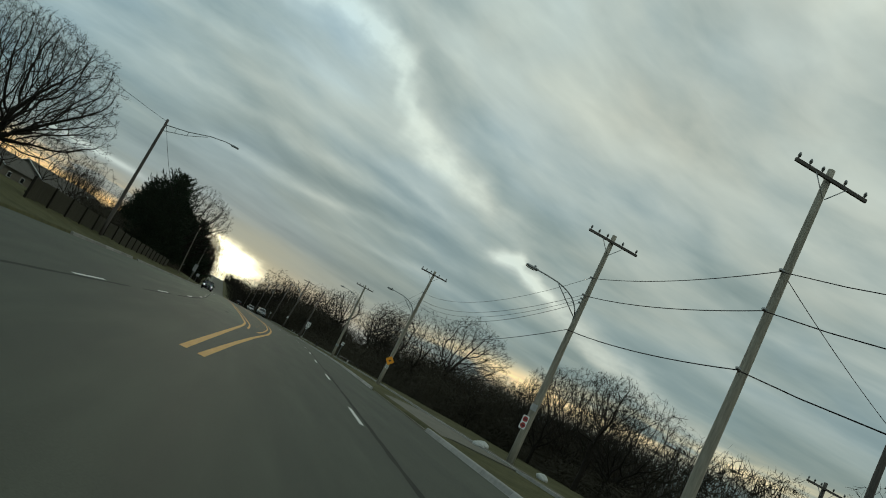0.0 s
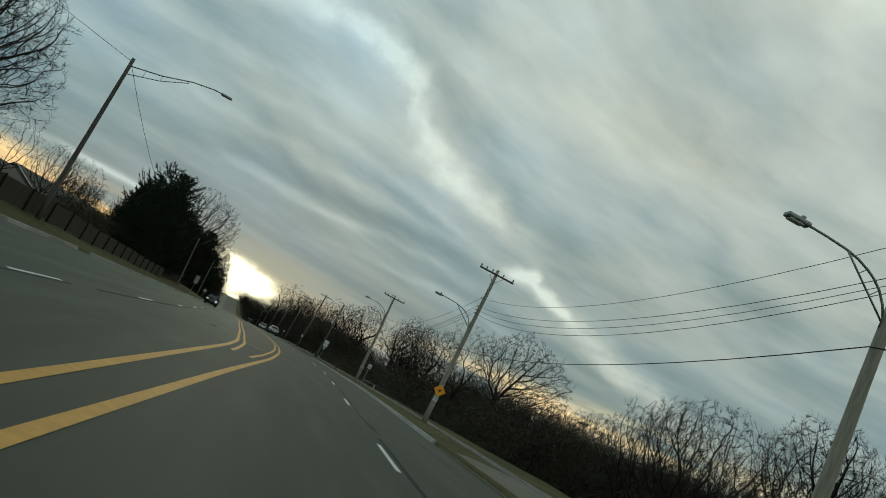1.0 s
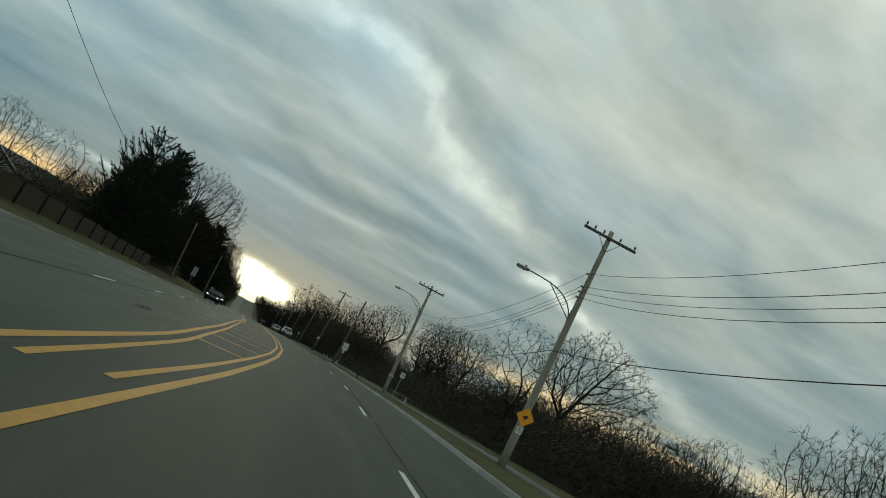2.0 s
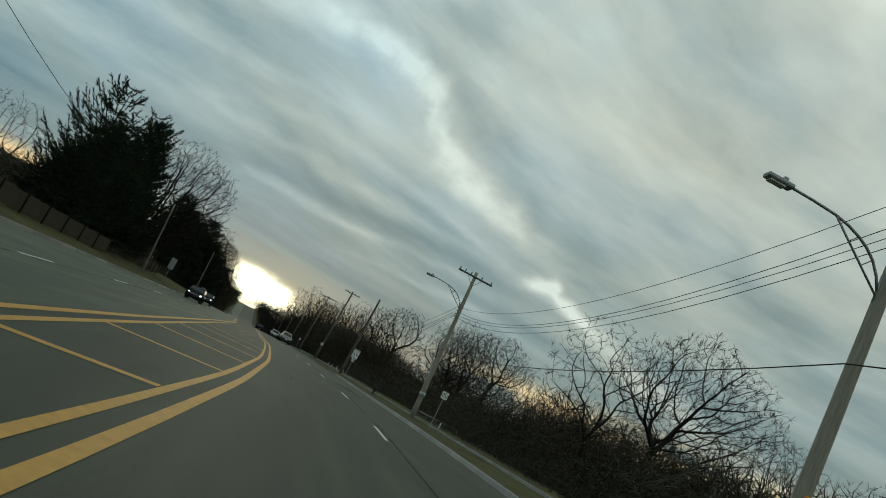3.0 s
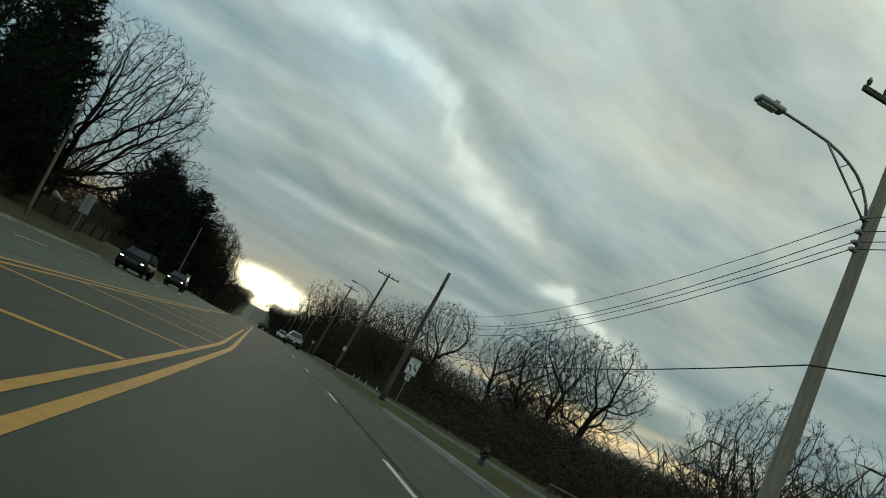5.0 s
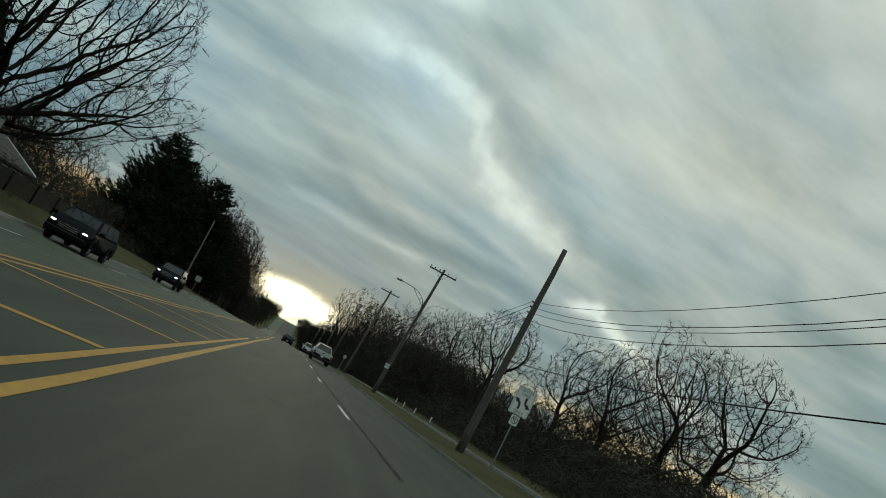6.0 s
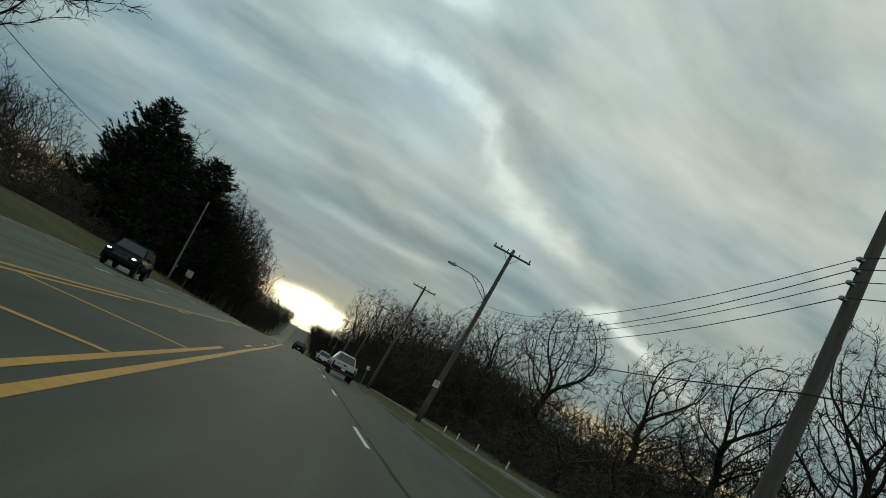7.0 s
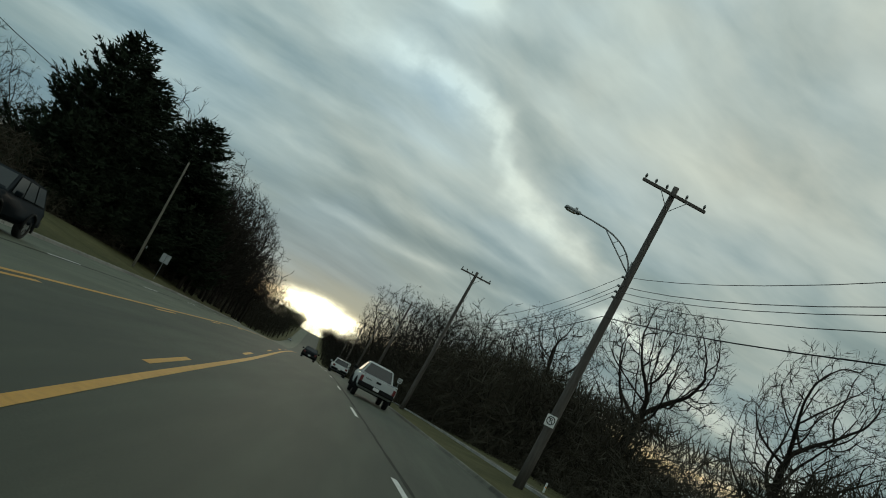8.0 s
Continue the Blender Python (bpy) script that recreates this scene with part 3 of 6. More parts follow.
LAMP_Z = {34.9: 8.0, 72.4: 7.82, 112.6: 8.85, 189.0: 9.3}
for x, y, top, lean, lamp, arm, dark in POLES:
    utility_pole(x, y, top, lean, lamp, arm, dark, heading=0 if y < 100 else 3.0, lamp_z=LAMP_Z.get(y, 9.0))


utility_pole(30.8, 40.0, 6.7, 0.0, dark=True)
utility_pole(33.4, 60.0, 6.5, 0.0, dark=True)
utility_pole(21.2, 25.3, 9.0, 0.0, arm=False, dark=True)


def wire(a, b, sag, r=0.011):
    n = 14
    pts = []
    for i in range(n + 1):
        u = i / n
        p = Vector(a).lerp(Vector(b), u)
        p.z -= sag * 4 * u * (1 - u)
        pts.append(p)
    v, f = [], []
    tube(v, f, pts, [r] * len(pts), 5)
    ob = new("overhead_wire", mesh_from("overhead_wire", v, f, M_WIRE, True))
    tagged(ob, "thin black overhead wire strung between wooden poles", "wire", "wires between the poles")


def build_wires():
    ends = [(12.7, -22.0, 12.0, 0.0)] + [p[:4] for p in POLES]
    for i, ((xa, ya, ta, la), (xb, yb, tb, lb)) in enumerate(zip(ends, ends[1:])):
        span = yb - ya
        sag = (0.0012 if i < 2 else 0.0008 if i == 2 else 0.0009) * span * span
        if i < 2:
            levels = [(8.75, 8.75 if i == 0 else 9.05, 0.014), (7.5, 7.5 if i == 0 else 8.2, 0.016), (5.65, 5.65 if i == 0 else 6.5, 0.018)]
        else:
            first = (9.05, 8.2, 8.0, 7.8, 6.5) if i == 2 else LEVELS.get(ya, HIGH)
            levels = list(zip(first, LEVELS.get(yb, HIGH), (0.009, 0.010, 0.009, 0.010, 0.015)))
        for (ha, hb, r), loose in zip(levels, (0.95, 1.12, 1.05, 1.1, 0.5) if i > 2 else (1.0, 1.0, 0.9 if i < 2 else 1.1, 1.2, 0.7)):
            wire((xa - 0.2 + la * ha / ta, ya, ha), (xb - 0.2 + lb * hb / tb, yb, hb), sag * loose, r)


build_wires()


# ---- kerbs and footway ----
def build_edges():
    for side, name in ((1, "kerb_1"), (-1, "kerb_2")):
        k = new(name)
        tagged(k, "weathered pale concrete kerb along the verge" if side > 0 else "dirty grey concrete kerb along the far verge", "kerb", kind="structure")
        y = -24.0
        while y < 300:
            gap = (28 < y < 40 or 60 < y < 66) if side < 0 else 29 < y < 50
            if not gap:
                part("kerb_stone", kerb_piece(side, y, 3.0), M_KERB, k)
            y += 3.0
    w = new("pavement")
    tagged(w, "narrow dusty footway with a pale concrete edging in the grass", "pavement", kind="structure")
    y = -20.0
    rnd = random.Random(4)
    while y < 260:
        a = kerb_r(y) + 3.74
        b = kerb_r(y + 1.5) + 3.74
        z0, z1 = ground_z(a + 0.6, y) + rnd.uniform(0.03, 0.055), ground_z(b + 0.6, y + 1.5) + rnd.uniform(0.03, 0.055)
        v = []
        for x, yy, z in ((a, y + 0.01, z0), (a + 1.1, y + 0.01, z0), (b + 1.1, y + 1.49, z1), (b, y + 1.49, z1)):
            v += [(x, yy, z - 0.12), (x, yy, z)]
        f = [(1, 3, 5, 7), (0, 1, 7, 6), (2, 3, 1, 0), (4, 5, 3, 2), (6, 7, 5, 4)]
        part("slab", mesh_from("slab", v, f, M_WALK), M_WALK, w)
        v = []
        for x, yy, z in ((a - 0.13, y + 0.015, z0 + 0.05), (a - 0.004, y + 0.015, z0 + 0.05), (b - 0.004, y + 1.485, z1 + 0.05), (b - 0.13, y + 1.485, z1 + 0.05)):
            v += [(x, yy, z - 0.2), (x, yy, z)]
        part("edging_stone", mesh_from("edging_stone", v, f, M_KERB), M_KERB, w, "pale concrete edging stone")
        y += 1.5


build_edges()


# ---- signs ----
M_SIGN = surface("sign_white", (0.70, 0.70, 0.68), (0.84, 0.84, 0.82), 0.45, 4.0, 0.4, 0.05)
M_AMBER = surface("sign_amber", (0.82, 0.31, 0.008), (0.92, 0.39, 0.015), 0.45, 4.0, 0.4, 0.05)
M_BLACK = surface("sign_black", (0.012, 0.012, 0.012), (0.025, 0.025, 0.025), 0.5, 4.0, 0.4, 0)
M_RED = surface("sign_red", (0.30, 0.02, 0.02), (0.42, 0.04, 0.04), 0.5, 4.0, 0.4, 0)
M_SIGNBACK = surface("sign_back_metal", (0.30, 0.31, 0.31), (0.45, 0.46, 0.46), 0.5, 5.0, 0.4, 0.05, metal=0.5)


def panel(name, parent, w, h, at, material, turn=0.0, r=0.04, thick=0.006, label=""):
    """A rounded sheet facing -y, turned in its own plane."""
    pts = []
    for cx, cz, a0 in ((w / 2 - r, h / 2 - r, 0), (-w / 2 + r, h / 2 - r, 90), (-w / 2 + r, -h / 2 + r, 180), (w / 2 - r, -h / 2 + r, 270)):
        for k in range(5):
            a = radians(a0 + k * 22.5)
            pts.append((cx + r * math.cos(a), cz + r * math.sin(a)))
    c, s = math.cos(radians(turn)), math.sin(radians(turn))
    pts = [(x * c - z * s, x * s + z * c) for x, z in pts]
    n = len(pts)
    v = [(at[0] + x, at[1] - thick / 2, at[2] + z) for x, z in pts] + [(at[0] + x, at[1] + thick / 2, at[2] + z) for x, z in pts]
    f = [tuple(range(n)), tuple(range(2 * n - 1, n - 1, -1))] + [(i + n, (i + 1) % n + n, (i + 1) % n, i) for i in range(n)]
    return part(name, mesh_from(name, v, f, material), material, parent, label)


def ring(name, parent, at, r0, r1, material, n=28):
    v = [(at[0] + r * math.cos(2 * math.pi * i / n), at[1] - d, at[2] + r * math.sin(2 * math.pi * i / n)) for r, d in ((r0, 0.002), (r1, 0.002), (r0, 0), (r1, 0)) for i in range(n)]
    f = []
    for i in range(n):
        j = (i + 1) % n
        f += [(i, n + i, n + j, j), (n + i, 3 * n + i, 3 * n + j, n + j), (2 * n + i, i, j, 2 * n + j)]
    return part(name, mesh_from(name, v, f, material), material, parent)


def lettering(name, text, size, at, material, parent):
    cu = bpy.data.curves.new(name, "FONT")
    cu.body, cu.size, cu.align_x, cu.align_y, cu.extrude = text, size, "CENTER", "CENTER", 0.001
    tmp = bpy.data.objects.new(name, cu)
    scene.collection.objects.link(tmp)
    me = bpy.data.meshes.new_from_object(tmp)
    bpy.data.objects.remove(tmp)
    me.transform(Matrix.Translation(at) @ pose(0, 0, 0, 90))
    me.materials.clear()
    me.materials.append(material)
    return part(name, me, material, parent)


def post(parent, h, x=0.0, y=0.03):
    v = [(x - 0.03, y, 0), (x - 0.012, y, 0), (x - 0.012, y + 0.03, 0), (x + 0.012, y + 0.03, 0), (x + 0.012, y, 0), (x + 0.03, y, 0), (x + 0.03, y + 0.005, 0), (x + 0.016, y + 0.035, 0), (x - 0.016, y + 0.035, 0), (x - 0.03, y + 0.005, 0)]
    n = len(v)
    v = v + [(a, b, h) for a, b, _ in v]
    f = [(i, (i + 1) % n, (i + 1) % n + n, i + n) for i in range(n)] + [tuple(range(n))[::-1], tuple(range(n, 2 * n))]
    return part("post", mesh_from("post", v, f, M_STEEL), M_STEEL, parent, "galvanised steel channel post")


def no_parking(parent, at, s=0.32):
    p = panel("no_parking_panel", parent, s, s * 1.12, at, M_SIGN, r=0.03, label="white panel with dark ring, bar and letter P")
    front = (at[0], at[1] - 0.004, at[2] + 0.01)
    ring("dark_ring", p, front, s * 0.33, s * 0.42, M_BLACK)
    lettering("letter", "P", s * 0.62, (front[0], front[1] - 0.001, front[2]), M_BLACK, p)
    bm = bmesh.new()
    box(bm, (s * 0.72, 0.002, s * 0.085), (front[0], front[1] - 0.003, front[2]), 0, pose(0, 0, 0, 0, 45, 0))
    part("dark_bar", bm, M_BLACK, p)


def curved_arrow(name, parent, cx, cz, y, flip):
    """A turn arrow that bends to one side, for the centre lane sign."""
    pts = [(0.06, -0.21), (0.068, -0.07), (0.035, 0.04), (-0.05, 0.10)]
    v, f = [], []
    w = 0.044
    for i, (x, z) in enumerate(pts):
        a, b = pts[max(i - 1, 0)], pts[min(i + 1, len(pts) - 1)]
        d = Vector((b[0] - a[0], b[1] - a[1])).normalized()
        for s in (-1, 1):
            v.append((x - d.y * w * s, z + d.x * w * s))
    f = [(2 * i, 2 * i + 1, 2 * i + 3, 2 * i + 2) for i in range(3)]
    b = len(v)
    v += [(-0.075, -0.01), (-0.19, 0.155), (-0.01, 0.205)]
    f.append((b, b + 1, b + 2))
    v = [(cx + flip * x, y, cz + flip * z) for x, z in v]
    part(name, mesh_from(name, v, f, M_BLACK), M_BLACK, parent)


def centre_lane_sign(x, y):
    z0 = ground_z(x, y) - 0.3
    e = thing("road_sign", pose(x, y, z0, 0, 0, 3) @ Matrix.Scale(0.89, 4), "white centre turn lane only sign on a steel post", "road sign")
    post(e, 3.9)
    c = 3.3
    p = panel("sign_panel", e, 0.78, 1.10, (0, 0, c), M_SIGN, label="white panel with black letters and two turn arrows")
    yy = -0.005
    lettering("lettering", "CENTER", 0.155, (0, yy, c + 0.42), M_BLACK, p)
    lettering("lettering", "LANE", 0.155, (0, yy, c + 0.27), M_BLACK, p)
    lettering("lettering", "ONLY", 0.155, (0, yy, c - 0.43), M_BLACK, p)
    curved_arrow("turn_arrow", p, -0.15, c - 0.12, yy, 1)
    curved_arrow("turn_arrow", p, 0.16, c - 0.02, yy, -1)
    for w, h, dx, dz in ((0.70, 0.014, 0, 0.515), (0.70, 0.014, 0, -0.515), (0.014, 1.03, 0.35, 0), (0.014, 1.03, -0.35, 0)):
        bm = bmesh.new()
        box(bm, (w, 0.002, h), (dx, yy, c + dz))
        part("border", bm, M_BLACK, p)
    no_parking(e, (0, 0, c - 0.78), 0.34)


def pole_sign_amber(x, y):
    z0 = ground_z(x, y)
    e = thing("warning_sign", pose(x, y - 0.22, z0 - 0.1), "amber diamond warning sign fixed to a wooden pole", "road sign")
    c = 2.35
    p = panel("sign_panel", e, 0.60, 0.60, (0, 0, c), M_AMBER, 45, 0.05, label="amber diamond panel with a plain black mark")
    bm = bmesh.new()
    box(bm, (0.22, 0.003, 0.08), (0.0, -0.006, c + 0.02), 0.001, pose(0, 0, 0, 0, -25, 0))
    box(bm, (0.06, 0.003, 0.24), (0.04, -0.0065, c - 0.02), 0.001, pose(0, 0, 0, 0, 30, 0))
    part("black_mark", bm, M_BLACK, p)
    bm = bmesh.new()
    box(bm, (0.12, 0.16, 0.05), (0.0, 0.09, c + 0.15))
    box(bm, (0.12, 0.16, 0.05), (0.0, 0.09, c - 0.15))
    part("bracket", bm, M_STEEL, e)
    no_parking(e, (0, 0, c - 0.58), 0.27)


def small_sign(x, y, c, s=0.36, on_pole=False, label="small white no-parking sign on a thin steel post", heading=0.0):
    z0 = ground_z(x, y) - 0.2
    e = thing("road_sign", pose(x, y, z0, 0, 0, heading), label, "road sign")
    if not on_pole:
        post(e, c + 0.35)
    else:
        bm = bmesh.new()
        box(bm, (0.10, 0.18, 0.04), (0.0, 0.09, c + 0.2))
        part("bracket", bm, M_STEEL, e)
    no_parking(e, (0, 0, c + 0.2), s)


def red_white_sign(x, y, c):
    """Two stacked red marks on a white panel; they cannot be read."""
    z0 = ground_z(x, y) - 0.1
    e = thing("road_sign", pose(x, y, z0, 0, 0, 0), "white sign with two unreadable red marks on a pole", "road sign")
    p = panel("sign_panel", e, 0.30, 0.60, (0, 0, c), M_SIGN)
    for dz in (-0.14, 0.14):
        m = panel("red_mark", p, 0.23, 0.23, (0, -0.006, c + dz), M_RED, 0 if dz > 0 else 45, 0.10, 0.003)
        bm = bmesh.new()
        box(bm, (0.12, 0.003, 0.05), (0, -0.0095, c + dz))
        part("dark_bar", bm, M_BLACK, m)
    bm = bmesh.new()
    box(bm, (0.12, 0.2, 0.05), (0.1, 0.1, c))
    part("bracket", bm, M_STEEL, e)
    bm = bmesh.new()
    box(bm, (0.30, 0.02, 0.30), (0.12, 0.0, c + 0.75), 0.008)
    part("grey_plate", bm, M_SIGNBACK, e, "blank grey metal plate")


def sign_from_behind(x, y, top, w, h, turn=0.0, label="pale sign seen from its bare metal back", heading=180):
    z0 = ground_z(x, y) - 0.3
    e = thing("road_sign", pose(x, y, z0, 0, 0, heading), label, "road sign")
    post(e, top)
    panel("sign_panel", e, w, h, (0, 0, top - h / 2 + 0.05), M_SIGNBACK, turn, label="bare grey sheet-metal back")


centre_lane_sign(8.75, 147.2)
pole_sign_amber(11.97, 72.4)
small_sign(10.95, 103.1, 2.0)
small_sign(6.36, 188.75, 2.45, 0.36, True, "small white no-parking sign fixed to a wooden pole")
small_sign(3.2, 231.0, 1.9)
red_white_sign(12.15, 34.6, 1.95)
sign_from_behind(-13.05, 151.2, 3.35, 0.62, 1.25, label="tall pale sign on a thin post, seen from behind")
sign_from_behind(-18.3, 229.6, 2.5, 0.75, 0.75, 0, "square grey sign on a thin post, seen from behind")
small_sign(0.0, 275.0, 2.2, 0.5, label="distant white sign on a thin post")
small_sign(-2.2, 292.0, 1.9, 0.5, label="distant white sign on a thin post")


def pole_sleeve(x, y):
    e = thing("pole_sleeve", pose(x, y, ground_z(x, y)), "pale metal sleeve wrapped round a wooden pole", "pole sleeve")
    v, f = [], []
    tube(v, f, [Vector((-0.04, 0, 1.45)), Vector((-0.05, 0, 1.75))], [0.215, 0.213], 14)
    part("sleeve", mesh_from("sleeve", v, f, M_SIGNBACK, True), M_SIGNBACK, e)
    bm = bmesh.new()
    box(bm, (0.10, 0.04, 0.2), (-0.05, -0.22, 1.6), 0.01)
    part("clip", bm, M_STEEL, e)


pole_sleeve(11.40, 112.6)


# ---- posts, rails, hydrant, blocks ----
M_HYDRANT = surface("hydrant_paint", (0.008, 0.007, 0.006), (0.02, 0.017, 0.014), 0.6, 6, 0.4, 0.1)
M_STONE = surface("pale_stone", (0.32, 0.32, 0.30), (0.6, 0.6, 0.57), 0.9, 4, 0.4, 0.6)


def hydrant(x, y):
    e = thing("fire_hydrant", pose(x, y, ground_z(x, y) - 0.02), "near-black fire hydrant standing in the verge", "hydrant")
    v, f = [], []
    prof = [(0, 0.16), (0.05, 0.16), (0.06, 0.11), (0.50, 0.105), (0.52, 0.14), (0.58, 0.14), (0.60, 0.11), (0.70, 0.08), (0.76, 0.03), (0.82, 0.03)]
    tube(v, f, [Vector((0, 0, z)) for z, _ in prof], [r for _, r in prof], 14)
    part("barrel", mesh_from("barrel", v, f, M_HYDRANT, True), M_HYDRANT, e)
    for s in (-1, 1):
        tube_part("outlet", [([(s * 0.08, 0, 0.42), (s * 0.19, 0, 0.42)], 0.055)], M_HYDRANT, e, 10)
    tube_part("outlet", [([(0, -0.08, 0.38), (0, -0.2, 0.38)], 0.07)], M_HYDRANT, e, 10)


hydrant(10.1, 127.9)


def guard_post(x, y, h=0.42):
    e = thing("guard_post", pose(x, y, ground_z(x, y) - 0.1), "short white-painted wooden guard post in the grass", "post", "white guard posts")
    bm = bmesh.new()
    box(bm, (0.075, 0.075, h + 0.1), (0, 0, (h + 0.1) / 2), 0.015)
    part("post", bm, M_SIGN, e)
    bm = bmesh.new()
    box(bm, (0.05, 0.01, 0.04), (0, -0.044, h - 0.10), 0.003)
    part("reflector", bm, M_AMBER, e)


for x, y in ((9.0, 196.0), (9.4, 192.0), (10.0, 187.5), (10.7, 181.5), (14.0, 116.0)):
    guard_post(x, y)


def guard_rail(pts):
    e = thing("guard_rail", pose(pts[0][0], pts[0][1], 0), "low weathered timber guard rail on short posts", "guard rail")
    ox, oy = pts[0]
    tops = [Vector((x - ox, y - oy, ground_z(x, y) + 0.38)) for x, y in pts]
    tube_part("rail", [(tops, 0.055)], M_WOOD_DARK, e, 8)
    for t in tops:
        tube_part("post", [([t - Vector((0, 0, 0.65)), t + Vector((0, 0, 0.04))], 0.055)], M_WOOD_DARK, e, 8)


guard_rail([(14.6, 133.5), (15.0, 130.5), (15.4, 127.5), (15.9, 124.0), (16.3, 120.5)])
guard_rail([(13.9, 125.5), (14.1, 122.5), (14.3, 119.5)])


def stone_block(x, y, s, seed):
    rnd = random.Random(seed)
    bm = bmesh.new()
    bmesh.ops.create_icosphere(bm, subdivisions=2, radius=s)
    for v in bm.verts:
        v.co *= 1 + 0.25 * noise.noise(v.co * 3 + Vector((seed, 0, 0)))
        v.co.z *= 0.6
    me = bpy.data.meshes.new("stone")
    bm.to_mesh(me)
    bm.free()
    me.materials.append(M_STONE)
    ob = new("stone", me)
    ob.matrix_world = pose(x, y, ground_z(x, y) + s * 0.3, 0, 0, rnd.uniform(0, 90))
    tagged(ob, "rough pale stone lying on the grass verge", "stone", "stones on the verge")


for i, (x, y, s) in enumerate(((11.2, 36.0, 0.30), (12.2, 38.6, 0.34), (13.4, 33.2, 0.28), (14.6, 30.0, 0.3))):
    stone_block(x, y, s, i)

def driveway(y0, y1):
    """Dropped apron between the lane and the footway."""
    v, f = [], []
    n = 10
    for i in range(n):
        y = y0 + (y1 - y0) * i / (n - 1)
        inset = 0.9 if i in (0, n - 1) else 0.0
        for o in (0.06, 1.2, 2.4, 3.6):
            x = kerb_r(y) + o
            yy = y + (inset * (3.6 - o) / 3.6) * (1 if i == 0 else -1)
            z = ground_z(x, yy) + (0.05 if o > 1 else -0.07)
            v += [(x, yy, z), (x, yy, z - 0.3)]
    for i in range(n - 1):
        for k in range(3):
            a, b = (i * 4 + k) * 2, ((i + 1) * 4 + k) * 2
            f.append((a, a + 2, b + 2, b))
        for k in (0, 3):
            a, b = (i * 4 + k) * 2, ((i + 1) * 4 + k) * 2
            f.append((a, b, b + 1, a + 1) if k == 0 else (a, a + 1, b + 1, b))
    for i in (0, n - 1):
        for k in range(3):
            a = (i * 4 + k) * 2
            f.append((a, a + 1, a + 3, a + 2))
    tagged(new("driveway", mesh_from("driveway", v, f, M_WALK)), "grey concrete driveway apron crossing the verge", "driveway", kind="structure")


driveway(29.5, 50.5)


# ---- left side: lamp pole, poles, fence, houses ----
def lamp_pole_left(x, y, top):
    z0 = ground_z(x, y) - 0.2
    e = thing("street_lamp", pose(x, y, z0), "dark wooden pole with a long trussed street lamp arm", "street lamp")
    h = top - z0
    tube_part("pole", [([(0, 0, h * i / 6) for i in range(7)], [0.155 - 0.055 * i / 6 for i in range(7)])], M_WOOD_DARK, e, 12)
    up = [(0.1, 0, h - 0.45), (1.8, 0, h - 0.10), (3.4, 0, h + 0.42), (4.6, 0, h + 0.62), (5.1, 0, h + 0.62)]
    low = [(0.1, 0, h - 0.95), (1.8, 0, h - 0.42), (3.2, 0, h + 0.25)]
    tube_part("arm", [(up, 0.035), (low, 0.025), ([up[1], low[1]], 0.015), ([(0.9, 0, h - 0.29), (0.9, 0, h - 0.70)], 0.015)], M_STEEL, e, 8, "long trussed steel lamp arm")
    bm = bmesh.new()
    box(bm, (0.66, 0.28, 0.13), (5.35, 0, h + 0.60), 0.045)
    part("lamp_head", bm, M_STEEL, e, "flat grey lamp head, unlit")


lamp_pole_left(-13.0, 66.5, 10.9)
for x, y, top, lean in ((-14.9, 148.5, 8.2, -0.5), (-19.2, 226.0, 9.4, -0.3)):
    z0 = ground_z(x, y) - 0.2
    e = thing("utility_pole", pose(x, y, z0), "bare grey wooden pole on the verge", "utility pole", "bare poles on the far verge")
    tube_part("pole", [([(lean * i / 6, 0, (top - z0) * i / 6) for i in range(7)], [0.115 - 0.045 * i / 6 for i in range(7)])], M_WOOD_GREY, e, 12)
    bm = bmesh.new()
    box(bm, (0.1, 0.08, 0.22), (0.17, 0, 2.0), 0.01)
    part("tag", bm, M_STEEL, e)
wire((12.6, 21.0, 8.65), (21.2, 25.3, 7.3), 0.1, 0.012)
wire((-13.0, 66.5, 10.6), (-15.4, 148.5, 8.0), 2.3, 0.016)
wire((-40.0, 41.0, 13.3), (-13.0, 66.5, 10.7), 0.4, 0.014)
wire((-15.4, 148.5, 8.0), (-19.5, 226.0, 9.1), 2.1, 0.016)

M_FENCE = surface("fence_boards", (0.032, 0.030, 0.020), (0.062, 0.056, 0.038), 0.95, 4, 0.4, 0.4, spec=0.15, stretch=(5, 5, 0.7), per_object=0.07)
M_FENCE_POST = surface("fence_posts", (0.012, 0.011, 0.008), (0.026, 0.023, 0.018), 0.95, 4, 0.4, 0.4, spec=0.1, stretch=(5, 5, 0.7))
M_ROOF = surface("roof_shingle", (0.075, 0.070, 0.062), (0.14, 0.132, 0.118), 0.95, 8, 0.4, 0.5, spec=0.04)
M_SIDING = surface("beige_siding", (0.12, 0.11, 0.09), (0.19, 0.175, 0.145), 0.85, 3, 0.4, 0.2, spec=0.08, stretch=(0.4, 0.4, 8))
M_TRIM = surface("white_trim", (0.60, 0.60, 0.58), (0.76, 0.76, 0.74), 0.6, 5, 0.4, 0.1)
M_GLASS = surface("dark_window", (0.015, 0.018, 0.02), (0.03, 0.034, 0.036), 0.08, 2, 0.4, 0)


